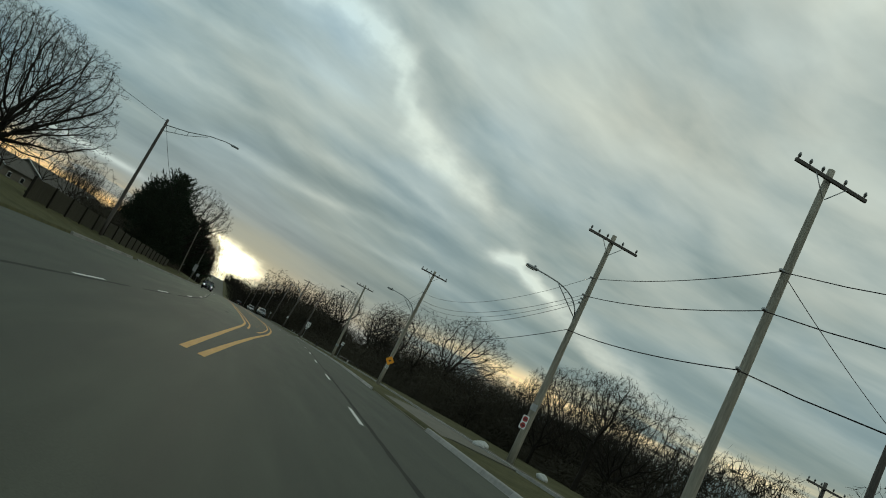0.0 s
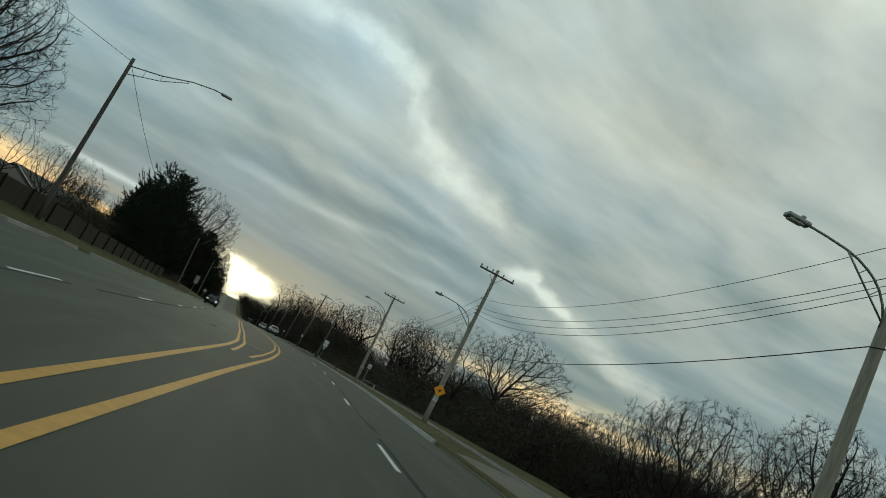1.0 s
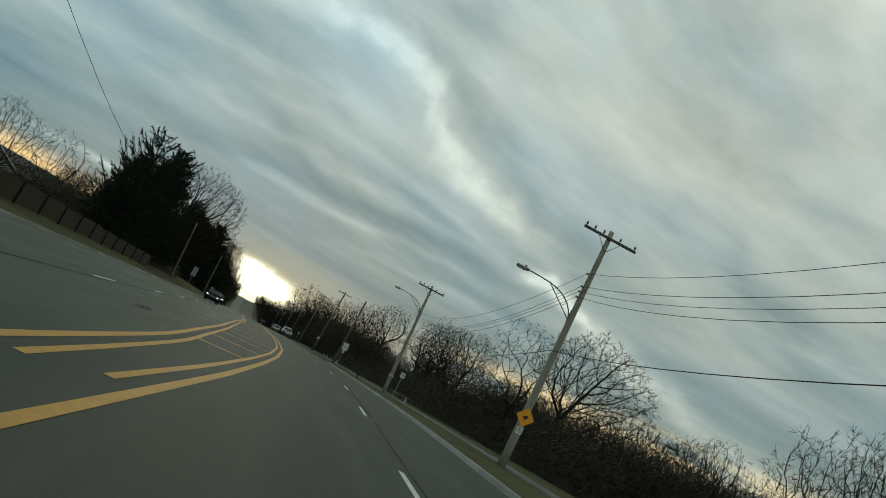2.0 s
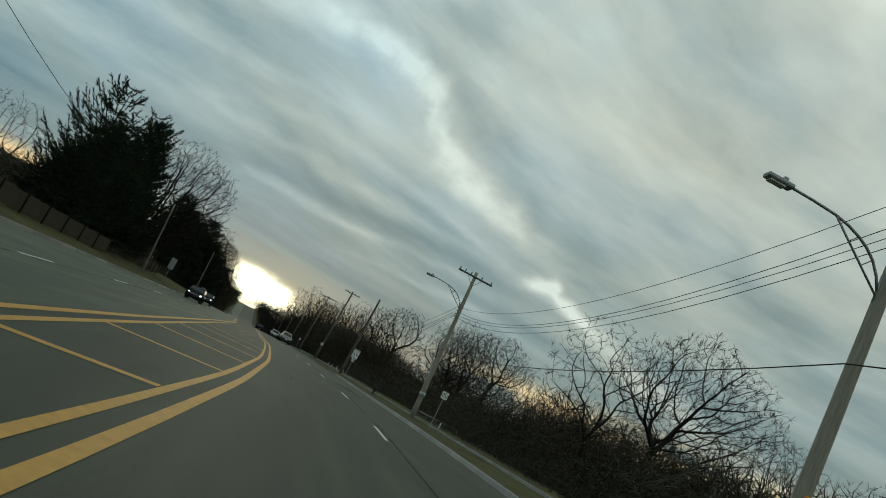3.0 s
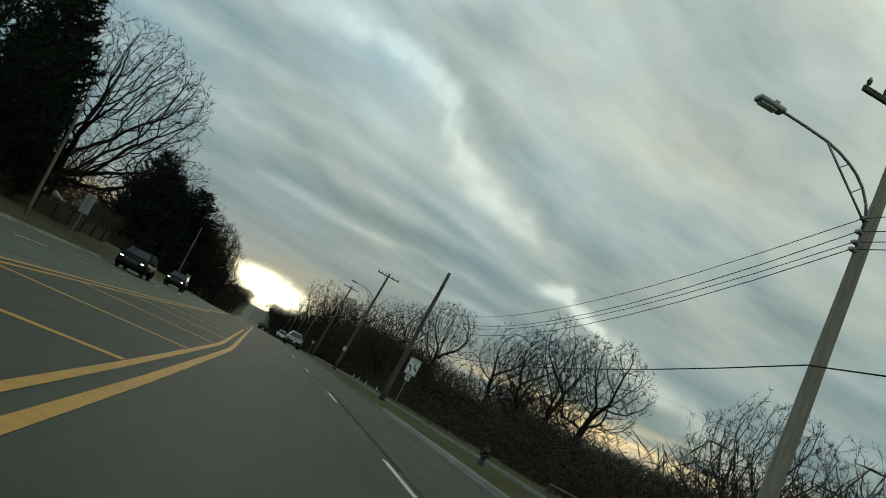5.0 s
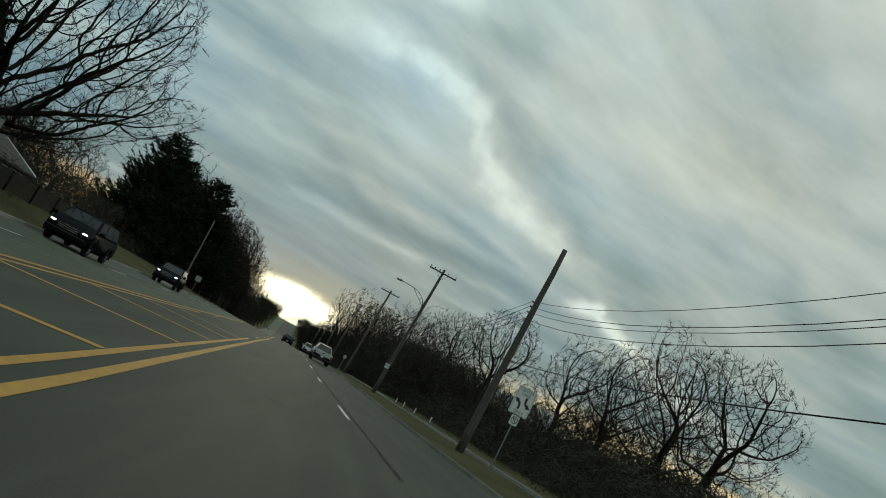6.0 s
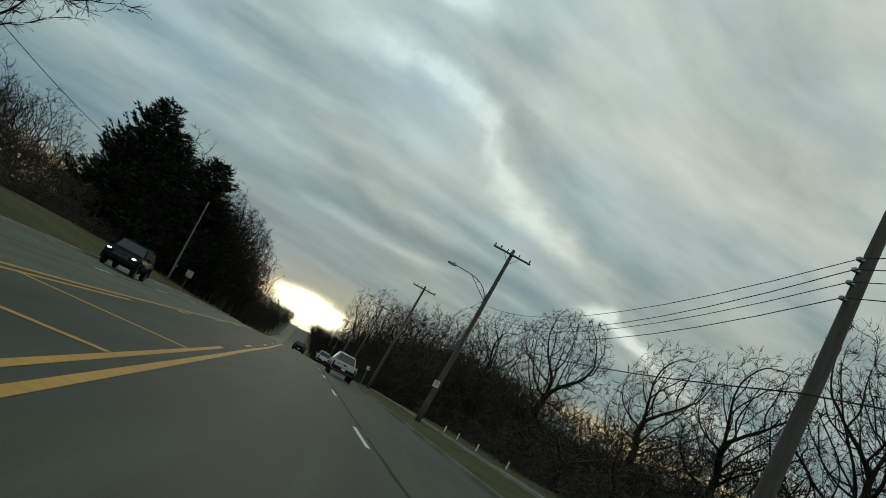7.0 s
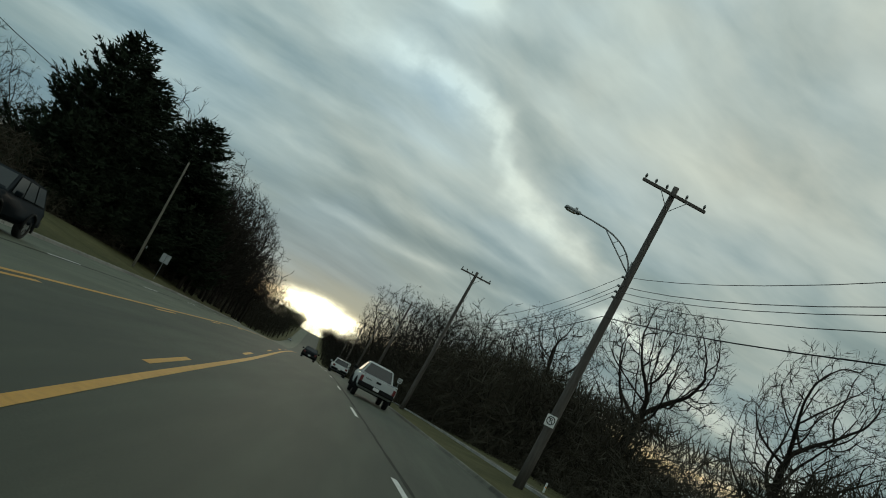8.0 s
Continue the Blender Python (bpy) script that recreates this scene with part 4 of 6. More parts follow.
def fence(y0, y1):
    back = 3.9 if y0 < 100 else 6.2
    x0 = kerb_l(y0) - back
    e = thing("board_fence", pose(x0, y0, 0), "dark weathered board fence along the lawn", "fence")
    rnd = random.Random(9)
    y, bays = y0, []
    board = None
    while y < y1:
        x = kerb_l(y) - back
        z = ground_z(x, y)
        if round((y - y0) / 2.4) % 2 == 0:
            bm = bmesh.new()
            box(bm, (0.12, 0.12, 1.4), (x - x0 + 0.05, y - y0, z + 0.56), 0.015)
            part("post", bm, M_FENCE_POST, e)
        xn = kerb_l(y + 2.4) - back
        a = math.atan2(xn - x, 2.4)
        for zz in (0.3, 0.95):
            bm = bmesh.new()
            box(bm, (0.04, 2.4, 0.09), ((x + xn) / 2 - x0 - 0.07, y + 1.2 - y0, z + zz), 0, pose(0, 0, 0, 0, 0, -math.degrees(a)))
            part("rail", bm, M_FENCE, e)
        for k in range(6):
            u = (k + 0.5) / 6
            if board is None:
                bm = bmesh.new()
                box(bm, (0.025, 0.392, 1.14), (0, 0, 0.59), 0.006)
                board = part("board", bm, M_FENCE, e)
                ob = board
            else:
                ob = part("board", board.data, M_FENCE, e)
            ob.matrix_local = Matrix.Translation((x + (xn - x) * u - x0, y + 2.4 * u - y0, z + rnd.uniform(0.02, 0.05))) @ pose(0, 0, 0, rnd.uniform(-0.5, 0.5), 0, -math.degrees(a))
        y += 2.4


fence(46, 132)
fence(134.4, 184)


def house(x, y, w, d, wall, roof, turn):
    z0 = ground_z(x, y) - 0.2
    e = thing("house", pose(x, y, z0, 0, 0, turn), "single-storey beige house with a dark shingle gable roof", "house", "houses behind the fence")
    bm = bmesh.new()
    box(bm, (w, d, wall), (0, 0, wall / 2))
    part("wall", bm, M_SIDING, e)
    o = 0.5
    v = [(-w / 2 - o, -d / 2 - o, wall - 0.15), (w / 2 + o, -d / 2 - o, wall - 0.15), (w / 2 + o, 0, wall + roof), (-w / 2 - o, 0, wall + roof), (w / 2 + o, d / 2 + o, wall - 0.15), (-w / 2 - o, d / 2 + o, wall - 0.15)]
    v = v + [(a, b, c + 0.16) for a, b, c in v]
    f = [(6, 7, 8, 9), (9, 8, 10, 11), (0, 3, 2, 1), (3, 5, 4, 2), (0, 1, 7, 6), (4, 5, 11, 10), (1, 2, 8, 7), (2, 4, 10, 8), (3, 0, 6, 9), (5, 3, 9, 11)]
    part("roof", mesh_from("roof", v, f, M_ROOF), M_ROOF, e, "dark grey shingle gable roof")
    for s in (-1, 1):
        vv = [(s * w / 2, -d / 2, wall), (s * w / 2, d / 2, wall), (s * w / 2, 0, wall + roof - 0.05), (s * (w / 2 - 0.1), -d / 2, wall), (s * (w / 2 - 0.1), d / 2, wall), (s * (w / 2 - 0.1), 0, wall + roof - 0.05)]
        part("gable", mesh_from("gable", vv, [(0, 1, 2), (3, 5, 4), (0, 2, 5, 3), (1, 4, 5, 2)], M_SIDING), M_SIDING, e)
        for q in (-1, 1):
            a, b = Vector((s * (w / 2 + o + 0.03), q * (d / 2 + o), wall - 0.02)), Vector((s * (w / 2 + o + 0.03), 0, wall + roof + 0.1))
            tube_part("barge_board", [([a, b], 0.09)], M_TRIM, e, 4, "white barge board", False)
    for k in (-0.3, 0.05, 0.33):
        for face in (-1, 1):
            bm = bmesh.new()
            box(bm, (1.3, 0.09, 1.2), (k * w, face * (d / 2 + 0.02), wall * 0.55), 0.01)
            win = part("window", bm, M_TRIM, e, "white-framed window")
            bm = bmesh.new()
            box(bm, (1.1, 0.03, 1.0), (k * w, face * (d / 2 + 0.075), wall * 0.55))
            part("pane", bm, M_GLASS, win)
    bm = bmesh.new()
    box(bm, (0.7, 0.7, 1.5), (w * 0.2, 0.6, wall + roof * 0.8), 0.02)
    part("chimney", bm, M_ROOF, e)


house(-53.5, 206, 27, 11, 3.6, 3.0, 70)
house(-45.5, 216, 13, 9, 2.9, 2.6, 70)
house(-60, 186, 14, 10, 3.0, 2.6, 74)
house(-34.5, 193, 8, 8, 2.2, 1.9, 80)


# ---- trees ----
def grow(seed, crown, trunk, buds, step, limbs=5, splay=(25, 60), lean=0.0, shift=0.0, up=0.08, crooked=0.14, shell=5.0, sense=9.0, room=1.9, gap=2, leader=0.0):
    """The joints of a bare tree that grows towards buds spread through its crown: places and each one's parent."""
    rng = np.random.default_rng(seed)
    cz, rr, rz = crown
    aim = []
    while len(aim) < buds:
        d = rng.normal(size=3)
        d /= np.linalg.norm(d)
        rough = 1.0 + 0.30 * noise.noise(Vector(d * 2.2 + seed))
        q = d * rng.random() ** (1 / shell) * rough * np.array((rr, rr, rz)) + np.array((shift, 0, cz))
        if q[2] > trunk * 0.75:
            aim.append(q)
    aim = np.array(aim)
    pts, par, way, kids = [np.array((0.0, 0.0, -0.3))], [-1], [np.array((lean, 0.0, 1.0))], [0]

    def joint(p, k, d):
        pts.append(p)
        par.append(k)
        way.append(d)
        kids.append(0)
        kids[k] += 1
        return len(pts) - 1

    n = max(3, int(trunk / step))
    k = 0
    for i in range(n):
        d = np.array((lean, 0, 1.0)) + rng.normal(0, 0.10, 3)
        k = joint(pts[k] + d / np.linalg.norm(d) * trunk / n, k, d / np.linalg.norm(d))
    top = k
    for i in range(int(leader / step)):
        d = way[k] * 0.6 + np.array((0, 0, 0.4)) + rng.normal(0, 0.16, 3)
        k = joint(pts[k] + d / np.linalg.norm(d) * step, k, d / np.linalg.norm(d))
    rise = k - top
    for i in range(limbs):
        a, b = i * 2.4 + rng.uniform(-0.4, 0.4), radians(rng.uniform(*splay))
        d = np.array((math.cos(a) * math.sin(b), math.sin(a) * math.sin(b), math.cos(b)))
        k = max(1, top - int(rng.integers(0, max(1, n // 3)))) + int(rise * i / limbs)
        for q in range(7 if rise else 3):
            d = d + rng.normal(0, 0.10, 3)
            d /= np.linalg.norm(d)
            k = joint(pts[k] + d * step, k, d)
    near = np.full(len(aim), 1e9)
    which = np.zeros(len(aim), int)

    def look_at(first):
        for i in range(first, len(pts)):
            e = np.linalg.norm(aim - pts[i], axis=1)
            m = e < near
            near[m], which[m] = e[m], i

    look_at(1)
    for _ in range(140):
        if not len(aim):
            break
        first = len(pts)
        felt = near < step * sense
        if not felt.any():
            felt = near < near.min() + step
        for k in np.unique(which[felt]):
            if kids[k]:
                # side shoots keep their distance along a branch
                back, spaced = par[k], kids[k] == 1
                for _ in range(gap):
                    if back > 0:
                        spaced &= kids[back] == 1
                        back = par[back]
                if not spaced:
                    continue
            e = aim[felt & (which == k)] - pts[k]
            d = (e / np.linalg.norm(e, axis=1)[:, None]).mean(0) + way[k] * 0.42 + np.array((0, 0, up)) + rng.normal(0, crooked, 3)
            d /= np.linalg.norm(d)
            joint(pts[k] + d * step, k, d)
        if len(pts) == first:
            break
        look_at(first)
        keep = near > step * room
        aim, near, which = aim[keep], near[keep], which[keep]
    return pts, par


def tree_meshes(seed, height, thin=0.0145, slips=6, slip=0.5, pipe=2.05, **shape):
    """Trunk and limbs as tapered tubes, twigs as thin ribbons."""
    rnd = random.Random(seed)
    pts, par = grow(seed, **shape)
    n = len(pts)
    sums, tips = [0.0] * n, []
    for i in range(n - 1, -1, -1):
        if sums[i] == 0.0:
            sums[i] = thin ** pipe
            tips.append(i)
        if par[i] >= 0:
            sums[par[i]] += sums[i]
    rad = [v ** (1 / pipe) for v in sums]
    best = {}
    for i in range(1, n):
        if par[i] not in best or rad[i] > rad[best[par[i]]]:
            best[par[i]] = i
    tv, tf, cv, cf = [], [], [], []
    k = height / max(p[2] for p in pts)
    place = [Vector(p) * k for p in pts]

    def ribbon_along(line, radii):
        side = (line[1] - line[0]).orthogonal().normalized()
        side.rotate(Matrix.Rotation(rnd.uniform(0, 6.28), 3, (line[1] - line[0]).normalized()))
        b = len(cv)
        turn = Matrix.Rotation(1.0, 3, (line[1] - line[0]).normalized())
        for p, w in zip(line, radii):
            cv.extend((p - side * w, p + side * w))
            side = turn @ side
        cf.extend([(b + 2 * i, b + 2 * i + 1, b + 2 * i + 3, b + 2 * i + 2) for i in range(len(line) - 1)])

    def slip_at(p, d, ln):
        t = (d + Vector((rnd.gauss(0, 0.5), rnd.gauss(0, 0.5), rnd.gauss(0.1, 0.4)))).normalized() * ln
        m = p + t * 0.5 + Vector((rnd.gauss(0, 0.06), rnd.gauss(0, 0.06), rnd.gauss(0, 0.06))) * ln
        ribbon_along([p, m, p + t], [thin * 0.7, thin * 0.6, thin * 0.35])

    for i in range(n):
        if par[i] >= 0 and best[par[i]] == i and par[i] != 0:
            continue
        if i == 0:
            continue
        chain = [par[i], i]
        while chain[-1] in best:
            chain.append(best[chain[-1]])
        line, radii = [place[q] for q in chain], [rad[i]] + [rad[q] for q in chain[1:]]
        cutoff = next((q for q, v in enumerate(radii) if v < max(0.026, thin * 1.9)), len(line))
        if cutoff >= 2:
            w = radii[0]
            tube(tv, tf, line[:cutoff + 1], radii[:cutoff + 1], 8 if w > 0.12 else 5 if w > 0.06 else 4, False)
        if cutoff < len(line) - 1:
            a = cutoff if cutoff >= 2 else 0
            ribbon_along(line[a:], radii[a:])
        for q in range(max(cutoff, 1), len(line)):
            d = (line[q] - line[q - 1]).normalized()
            if q == len(line) - 1:
                for _ in range(slips):
                    slip_at(line[q], d, slip * rnd.uniform(0.5, 1.25))
            else:
                for _ in range(rnd.choice((1, 2, 2))):
                    slip_at(line[q], d + Vector((rnd.gauss(0, 0.8), rnd.gauss(0, 0.8), rnd.gauss(0, 0.6))), slip * rnd.uniform(0.5, 1.1))
    return mesh_from("trunk", tv, tf, M_BARK, True), mesh_from("crown", cv, cf, M_TWIG)


def make_tree(kind, x, y, scale=1.0, turn=0.0, label="bare winter tree with fine black twigs", group="bare trees"):
    trunk, crown = kind
    e = thing("bare_tree", pose(x, y, ground_z(x, y), 0, 0, turn) @ Matrix.Scale(scale, 4), label, "tree", group)
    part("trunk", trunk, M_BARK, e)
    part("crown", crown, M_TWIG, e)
    return e


WIDE = [tree_meshes(11, 13.0, thin=0.017, crown=(7.6, 6.4, 5.2), trunk=2.4, buds=4600, step=0.32, limbs=7, splay=(25, 80), crooked=0.20, up=0.0), tree_meshes(12, 13.0, thin=0.017, crown=(7.9, 5.2, 5.0), trunk=3.0, buds=3800, step=0.32, limbs=7, splay=(25, 78), crooked=0.20, up=0.0)]
ELM = tree_meshes(15, 16.3, thin=0.018, slip=0.55, crown=(9.0, 9.2, 7.2), trunk=2.8, buds=10500, step=0.34, gap=1, limbs=10, splay=(20, 70), crooked=0.10, up=0.03, pipe=1.92)
SPREAD = tree_meshes(17, 13.0, thin=0.0165, crown=(9.0, 5.8, 4.1), trunk=4.6, buds=5200, step=0.32, shift=1.6, limbs=7, splay=(40, 88), crooked=0.17, leader=2.2, shell=3.8, gap=1, up=0.0)
OPEN = [tree_meshes(21, 13.0, thin=0.0175, crown=(7.9, 4.2, 5.2), trunk=4.0, buds=1700, step=0.34, limbs=7, splay=(20, 70), room=2.2, up=0.0, crooked=0.15, leader=3.0, shell=3.8), tree_meshes(22, 13.0, thin=0.0175, crown=(7.6, 4.8, 5.5), trunk=3.6, buds=1800, step=0.34, limbs=6, splay=(18, 66), crooked=0.15, room=2.2, up=0.0, leader=3.4, shell=3.8)]
FAN = [tree_meshes(24, 13.0, thin=0.0165, pipe=2.0, crown=(8.8, 4.0, 4.2), trunk=4.4, buds=4200, step=0.28, limbs=8, splay=(45, 85), crooked=0.13, room=1.8, up=0.0, leader=3.6, shell=3.6, gap=1), tree_meshes(25, 13.0, thin=0.0165, pipe=2.0, crown=(7.6, 4.1, 5.4), trunk=2.4, buds=4200, step=0.28, limbs=9, splay=(18, 58), crooked=0.07, room=1.8, up=0.0, leader=4.0, shell=3.6, gap=1)]
WOOD = [tree_meshes(31 + i, 11.0, thin=0.023, slips=5, slip=0.65, crown=(6.8, 3.6 + 0.3 * i, 4.3), trunk=3.0, buds=850, step=0.46, limbs=6, splay=(20, 78), up=0.0, crooked=0.16, leader=2.6, shell=3.6) for i in range(5)]


# lighter crowns for trees that stay far from the road's near stretch
SPARE = dict(thin=0.023, slips=4, slip=0.6, step=0.46, limbs=7, splay=(22, 78), up=0.0, crooked=0.18)
THIN = {id(WIDE[0]): tree_meshes(13, 13.0, crown=(7.4, 6.0, 5.5), trunk=2.8, buds=1600, **SPARE), id(WIDE[1]): tree_meshes(14, 13.0, crown=(7.8, 4.8, 5.1), trunk=3.2, buds=1300, **SPARE), id(OPEN[0]): tree_meshes(23, 13.0, crown=(7.9, 4.0, 5.2), trunk=4.0, buds=900, **SPARE)}
THIN[id(OPEN[1])] = THIN[id(OPEN[0])]


def build_trees():
    rnd = random.Random(77)
    # single trees that stand out: kind, its own height, x, y, height, turn
    for k, own, x, y, h, t, lab in (
            (ELM, 16.3, -23.2, 67.0, 12.9, 200, "broad bare winter tree beside the lamp pole"), (ELM, 16.3, -20.1, 163.6, 16.4, 40, "broad bare winter tree with spreading arching limbs over the verge"),
            (WIDE[0], 13.0, -26.0, 72.0, 12.6, 30, "dense round bare winter tree behind the fence"), (WIDE[0], 13.0, -24.4, 277.0, 16.0, 30, ""), (WIDE[0], 13.0, -25.5, 291.0, 16.5, 130, ""), (WIDE[1], 13.0, -26.4, 304.0, 16.0, 230, ""), (WIDE[1], 13.0, 2.4, 300.0, 18.4, 30, "tall round-topped bare tree at the wood's edge"), (WIDE[0], 13.0, 1.4, 320.0, 15.5, 60, ""), (OPEN[1], 13.0, 4.6, 287.0, 15.5, 90, ""), (WIDE[1], 13.0, -21.8, 253.0, 14.5, 90, ""), (WIDE[0], 13.0, -22.4, 262.0, 15.0, 10, ""), (WIDE[1], 13.0, -23.2, 272.0, 15.5, 200, ""), (OPEN[1], 13.0, -24.0, 284.0, 16.0, 270, ""),
            (OPEN[0], 13.0, -36.0, 196.0, 7.2, 20, ""), (OPEN[1], 13.0, -33.5, 205.0, 7.0, 60, ""), (OPEN[0], 13.0, -40.0, 212.0, 8.2, 130, ""), (OPEN[1], 13.0, -42.0, 190.0, 8.0, 200, ""), (WIDE[1], 13.0, -40.0, 180.0, 7.6, 250, ""),
            (WIDE[1], 13.0, -34.0, 148.0, 10.0, 80, ""), (OPEN[1], 13.0, -29.0, 104.0, 7.5, 0, ""), (WIDE[1], 13.0, -31.0, 95.0, 7.0, 70, ""), (OPEN[0], 13.0, -28.0, 114.0, 7.5, 110, ""), (WIDE[0], 13.0, -30.0, 122.0, 8.0, 140, ""), (OPEN[1], 13.0, -27.0, 80.0, 6.5, 160, ""), (OPEN[0], 13.0, -44.0, 84.0, 10.0, 33, ""), (WIDE[0], 13.0, -46.0, 132.0, 8.0, 12, ""), (WIDE[0], 13.0, -66.0, 258.0, 15.0, 40, ""), (WIDE[1], 13.0, -62.0, 262.0, 15.4, 140, ""), (WIDE[0], 13.0, -64.0, 266.0, 14.5, 260, ""),
            (OPEN[1], 13.0, 20.9, 108.2, 11.2, 70, "slender bare tree with upright twigs"), (SPREAD, 13.0, 25.6, 108.8, 13.6, 0, "bare tree with a crooked trunk and a broad spreading crown"), (WIDE[0], 13.0, 27.6, 99.0, 8.2, 220, ""), (WIDE[1], 13.0, 33.0, 96.0, 9.2, 120, ""), (WIDE[1], 13.0, 28.0, 74.0, 9.4, 20, ""), (WIDE[1], 13.0, 21.8, 131.0, 8.4, 250, ""), (WIDE[1], 13.0, 23.0, 122.0, 7.0, 160, ""), (WIDE[0], 13.0, 27.5, 125.0, 7.4, 75, ""),
            (FAN[1], 13.0, 26.4, 180.0, 16.2, 10, ""), (FAN[0], 13.0, 30.4, 178.5, 16.6, 66, ""), (FAN[1], 13.0, 28.6, 197.0, 17.0, 190, ""), (FAN[0], 13.0, 20.2, 223.5, 17.4, 140, "round-crowned bare tree standing clear of the wood"), (FAN[1], 13.0, 29.2, 216.0, 18.8, 200, ""), (OPEN[1], 13.0, 38.5, 207.0, 14.0, 250, ""),
            (WIDE[1], 13.0, 22.6, 60.0, 7.6, 0, ""), (WIDE[0], 13.0, 26.0, 53.0, 8.2, 100, ""), (FAN[0], 13.0, 21.0, 47.0, 7.4, 50, "crooked slender bare tree"), (WIDE[0], 13.0, 28.2, 67.0, 9.8, 190, ""), (WIDE[1], 13.0, 33.0, 72.0, 9.0, 260, ""), (WIDE[0], 13.0, 33.0, 46.0, 7.5, 30, ""),
            (WIDE[0], 13.0, 30.0, 121.0, 8.6, 310, ""), (WIDE[1], 13.0, 37.0, 118.0, 9.0, 20, ""), (OPEN[1], 13.0, 29.0, 136.0, 9.6, 110, ""), (WIDE[1], 13.0, 34.5, 156.0, 12.0, 66, ""), (FAN[0], 13.0, 17.5, 250.0, 17.5, 45, ""), (WIDE[0], 13.0, 14.5, 262.0, 15.0, 75, "")):
        if (y > 236 or x < -27) and not lab:
            k = THIN.get(id(k), k)
        make_tree(k, x, y, h / own, t, lab or "bare winter tree with fine black twigs")
    # woods right of the road: open and low at first, then tall and close
    y = 32.0
    while y < 334:
        if y < 78:
            rows = ((16.5, 5.8), (24.0, 8.0), (32.0, 9.4))
        elif 112 < y < 152:
            rows = ((18.0, 5.4), (25.0, 6.8), (34.0, 8.0))
        elif y < 165:
            rows = ((15.0, 5.0), (21.0, 6.6), (32.0, 8.0))
        elif y < 236:
            rows = ((11.5, 3.6), (15.0, 4.4)) if y < 190 else ((11.5, 3.6), (14.0, 4.8), (20.0, 6.4)) if y < 208 else ((9.5, 7.5), (12.5, 9.0), (17.5, 8.5))
        else:
            rows = ((5.5, 10.0), (9.5, 12.5), (15.0, 14.2))
        for off, h in rows:
            x = kerb_r(y) + off + rnd.uniform(-1.6, 1.6)
            make_tree(rnd.choice(WOOD), x, y + rnd.uniform(-2, 2), h * rnd.choice((0.6, 0.75, 0.9, 1.05, 1.2)) * rnd.uniform(0.92, 1.1) / 11.0, rnd.uniform(0, 360), "slender bare tree in a dense dark wood", "trees of the wood")
        y += 7.0
    # woods on the other side, past the conifers
    y = 170.0
    while y < 334:
        for off, h in ((3.4, 11.5), (7.5, 15.0), (14.0, 16.5)):
            if y < 246 and (off < 12 or y < 214):
                continue
            if y < 246:
                off, h = off + 12, h * 0.70
            x = kerb_l(y) - off - rnd.uniform(-1.5, 1.5)
            make_tree(rnd.choice(WOOD), x, y + rnd.uniform(-2, 2), h * rnd.uniform(0.85, 1.2) / 11.0, rnd.uniform(0, 360), "slender bare tree in a dense dark wood", "trees of the wood")
        y += 5.0


build_trees()


def needles(rnd, v, f, pts, step, length, width, droop):
    """Slips of needles set all round a shoot, leaning towards its tip."""
    for a, b in zip(pts, pts[1:]):
        d = (b - a).normalized()
        o = d.orthogonal().normalized()
        for i in range(max(1, int((b - a).length / step))):
            q = a.lerp(b, rnd.random())
            s = o.copy()
            s.rotate(Matrix.Rotation(rnd.uniform(0, 6.28), 3, d))
            t = (d * rnd.uniform(0.5, 1.1) + s * rnd.uniform(0.3, 0.8) + Vector((0, 0, droop))).normalized()
            w = t.cross(s).normalized() * width * rnd.uniform(0.6, 1.3)
            l2 = length * rnd.uniform(0.65, 1.25)
            k = len(v)
            v += [q - w, q + w, q + t * l2]
            f.append((k, k + 1, k + 2))


def conifer(seed, height, radius, lift, levels, each, shape, step, laterals, needle=0.36, width=0.045, low=0.05):
    """A trunk with boughs that sweep out and up, each set with side shoots and needles."""
    rnd = random.Random(seed)
    tv, tf, v, f = [], [], [], []
    tube(tv, tf, [Vector((0, 0, height * i / 6)) for i in range(7)], [0.018 * height * (1 - 0.93 * i / 6) for i in range(7)], 7, False)
    n = int(height * levels)
    for w in range(n):
        u = low + (1 - low) * (w + rnd.random() * 0.7) / n
        z = height * u
        reach = radius * (1 - u) ** shape * rnd.uniform(0.8, 1.15) + 0.25
        for k in range(int(each * (0.6 + 0.6 * (1 - u)))):
            a = rnd.uniform(0, 2 * math.pi)
            ln = reach * rnd.uniform(0.65, 1.1)
            o = Vector((math.cos(a), math.sin(a), 0))
            pts = [Vector((0, 0, z)) + o * ln * q + Vector((0, 0, ln * (-0.22 * q + (0.22 + lift * rnd.uniform(0.8, 1.2)) * q ** 2.2))) for q in (0, 0.25, 0.5, 0.75, 1)]
            tube(tv, tf, pts[:4], [0.032, 0.026, 0.02, 0.014], 3, False)
            needles(rnd, v, f, pts[1:] if ln > 1 else pts, step, needle, width, 0.1 * lift)
            for _ in range(int(laterals * ln)):
                q = rnd.uniform(0.25, 0.92)
                i = min(int(q * 4), 3)
                p = pts[i].lerp(pts[i + 1], q * 4 - i)
                side = Vector((-o.y, o.x, 0)) * rnd.choice((-1, 1))
                l2 = ln * (1.05 - q) * rnd.uniform(0.35, 0.6) + 0.15
                e = (o * 0.75 + side * rnd.uniform(0.5, 0.9) + Vector((0, 0, lift * rnd.uniform(0.2, 0.9)))).normalized() * l2
                needles(rnd, v, f, [p, p + e], step * 1.1, needle * 0.85, width, 0.1 * lift)
    return mesh_from("trunk", tv, tf, M_BARK), mesh_from("needles", v, f, M_NEEDLE)


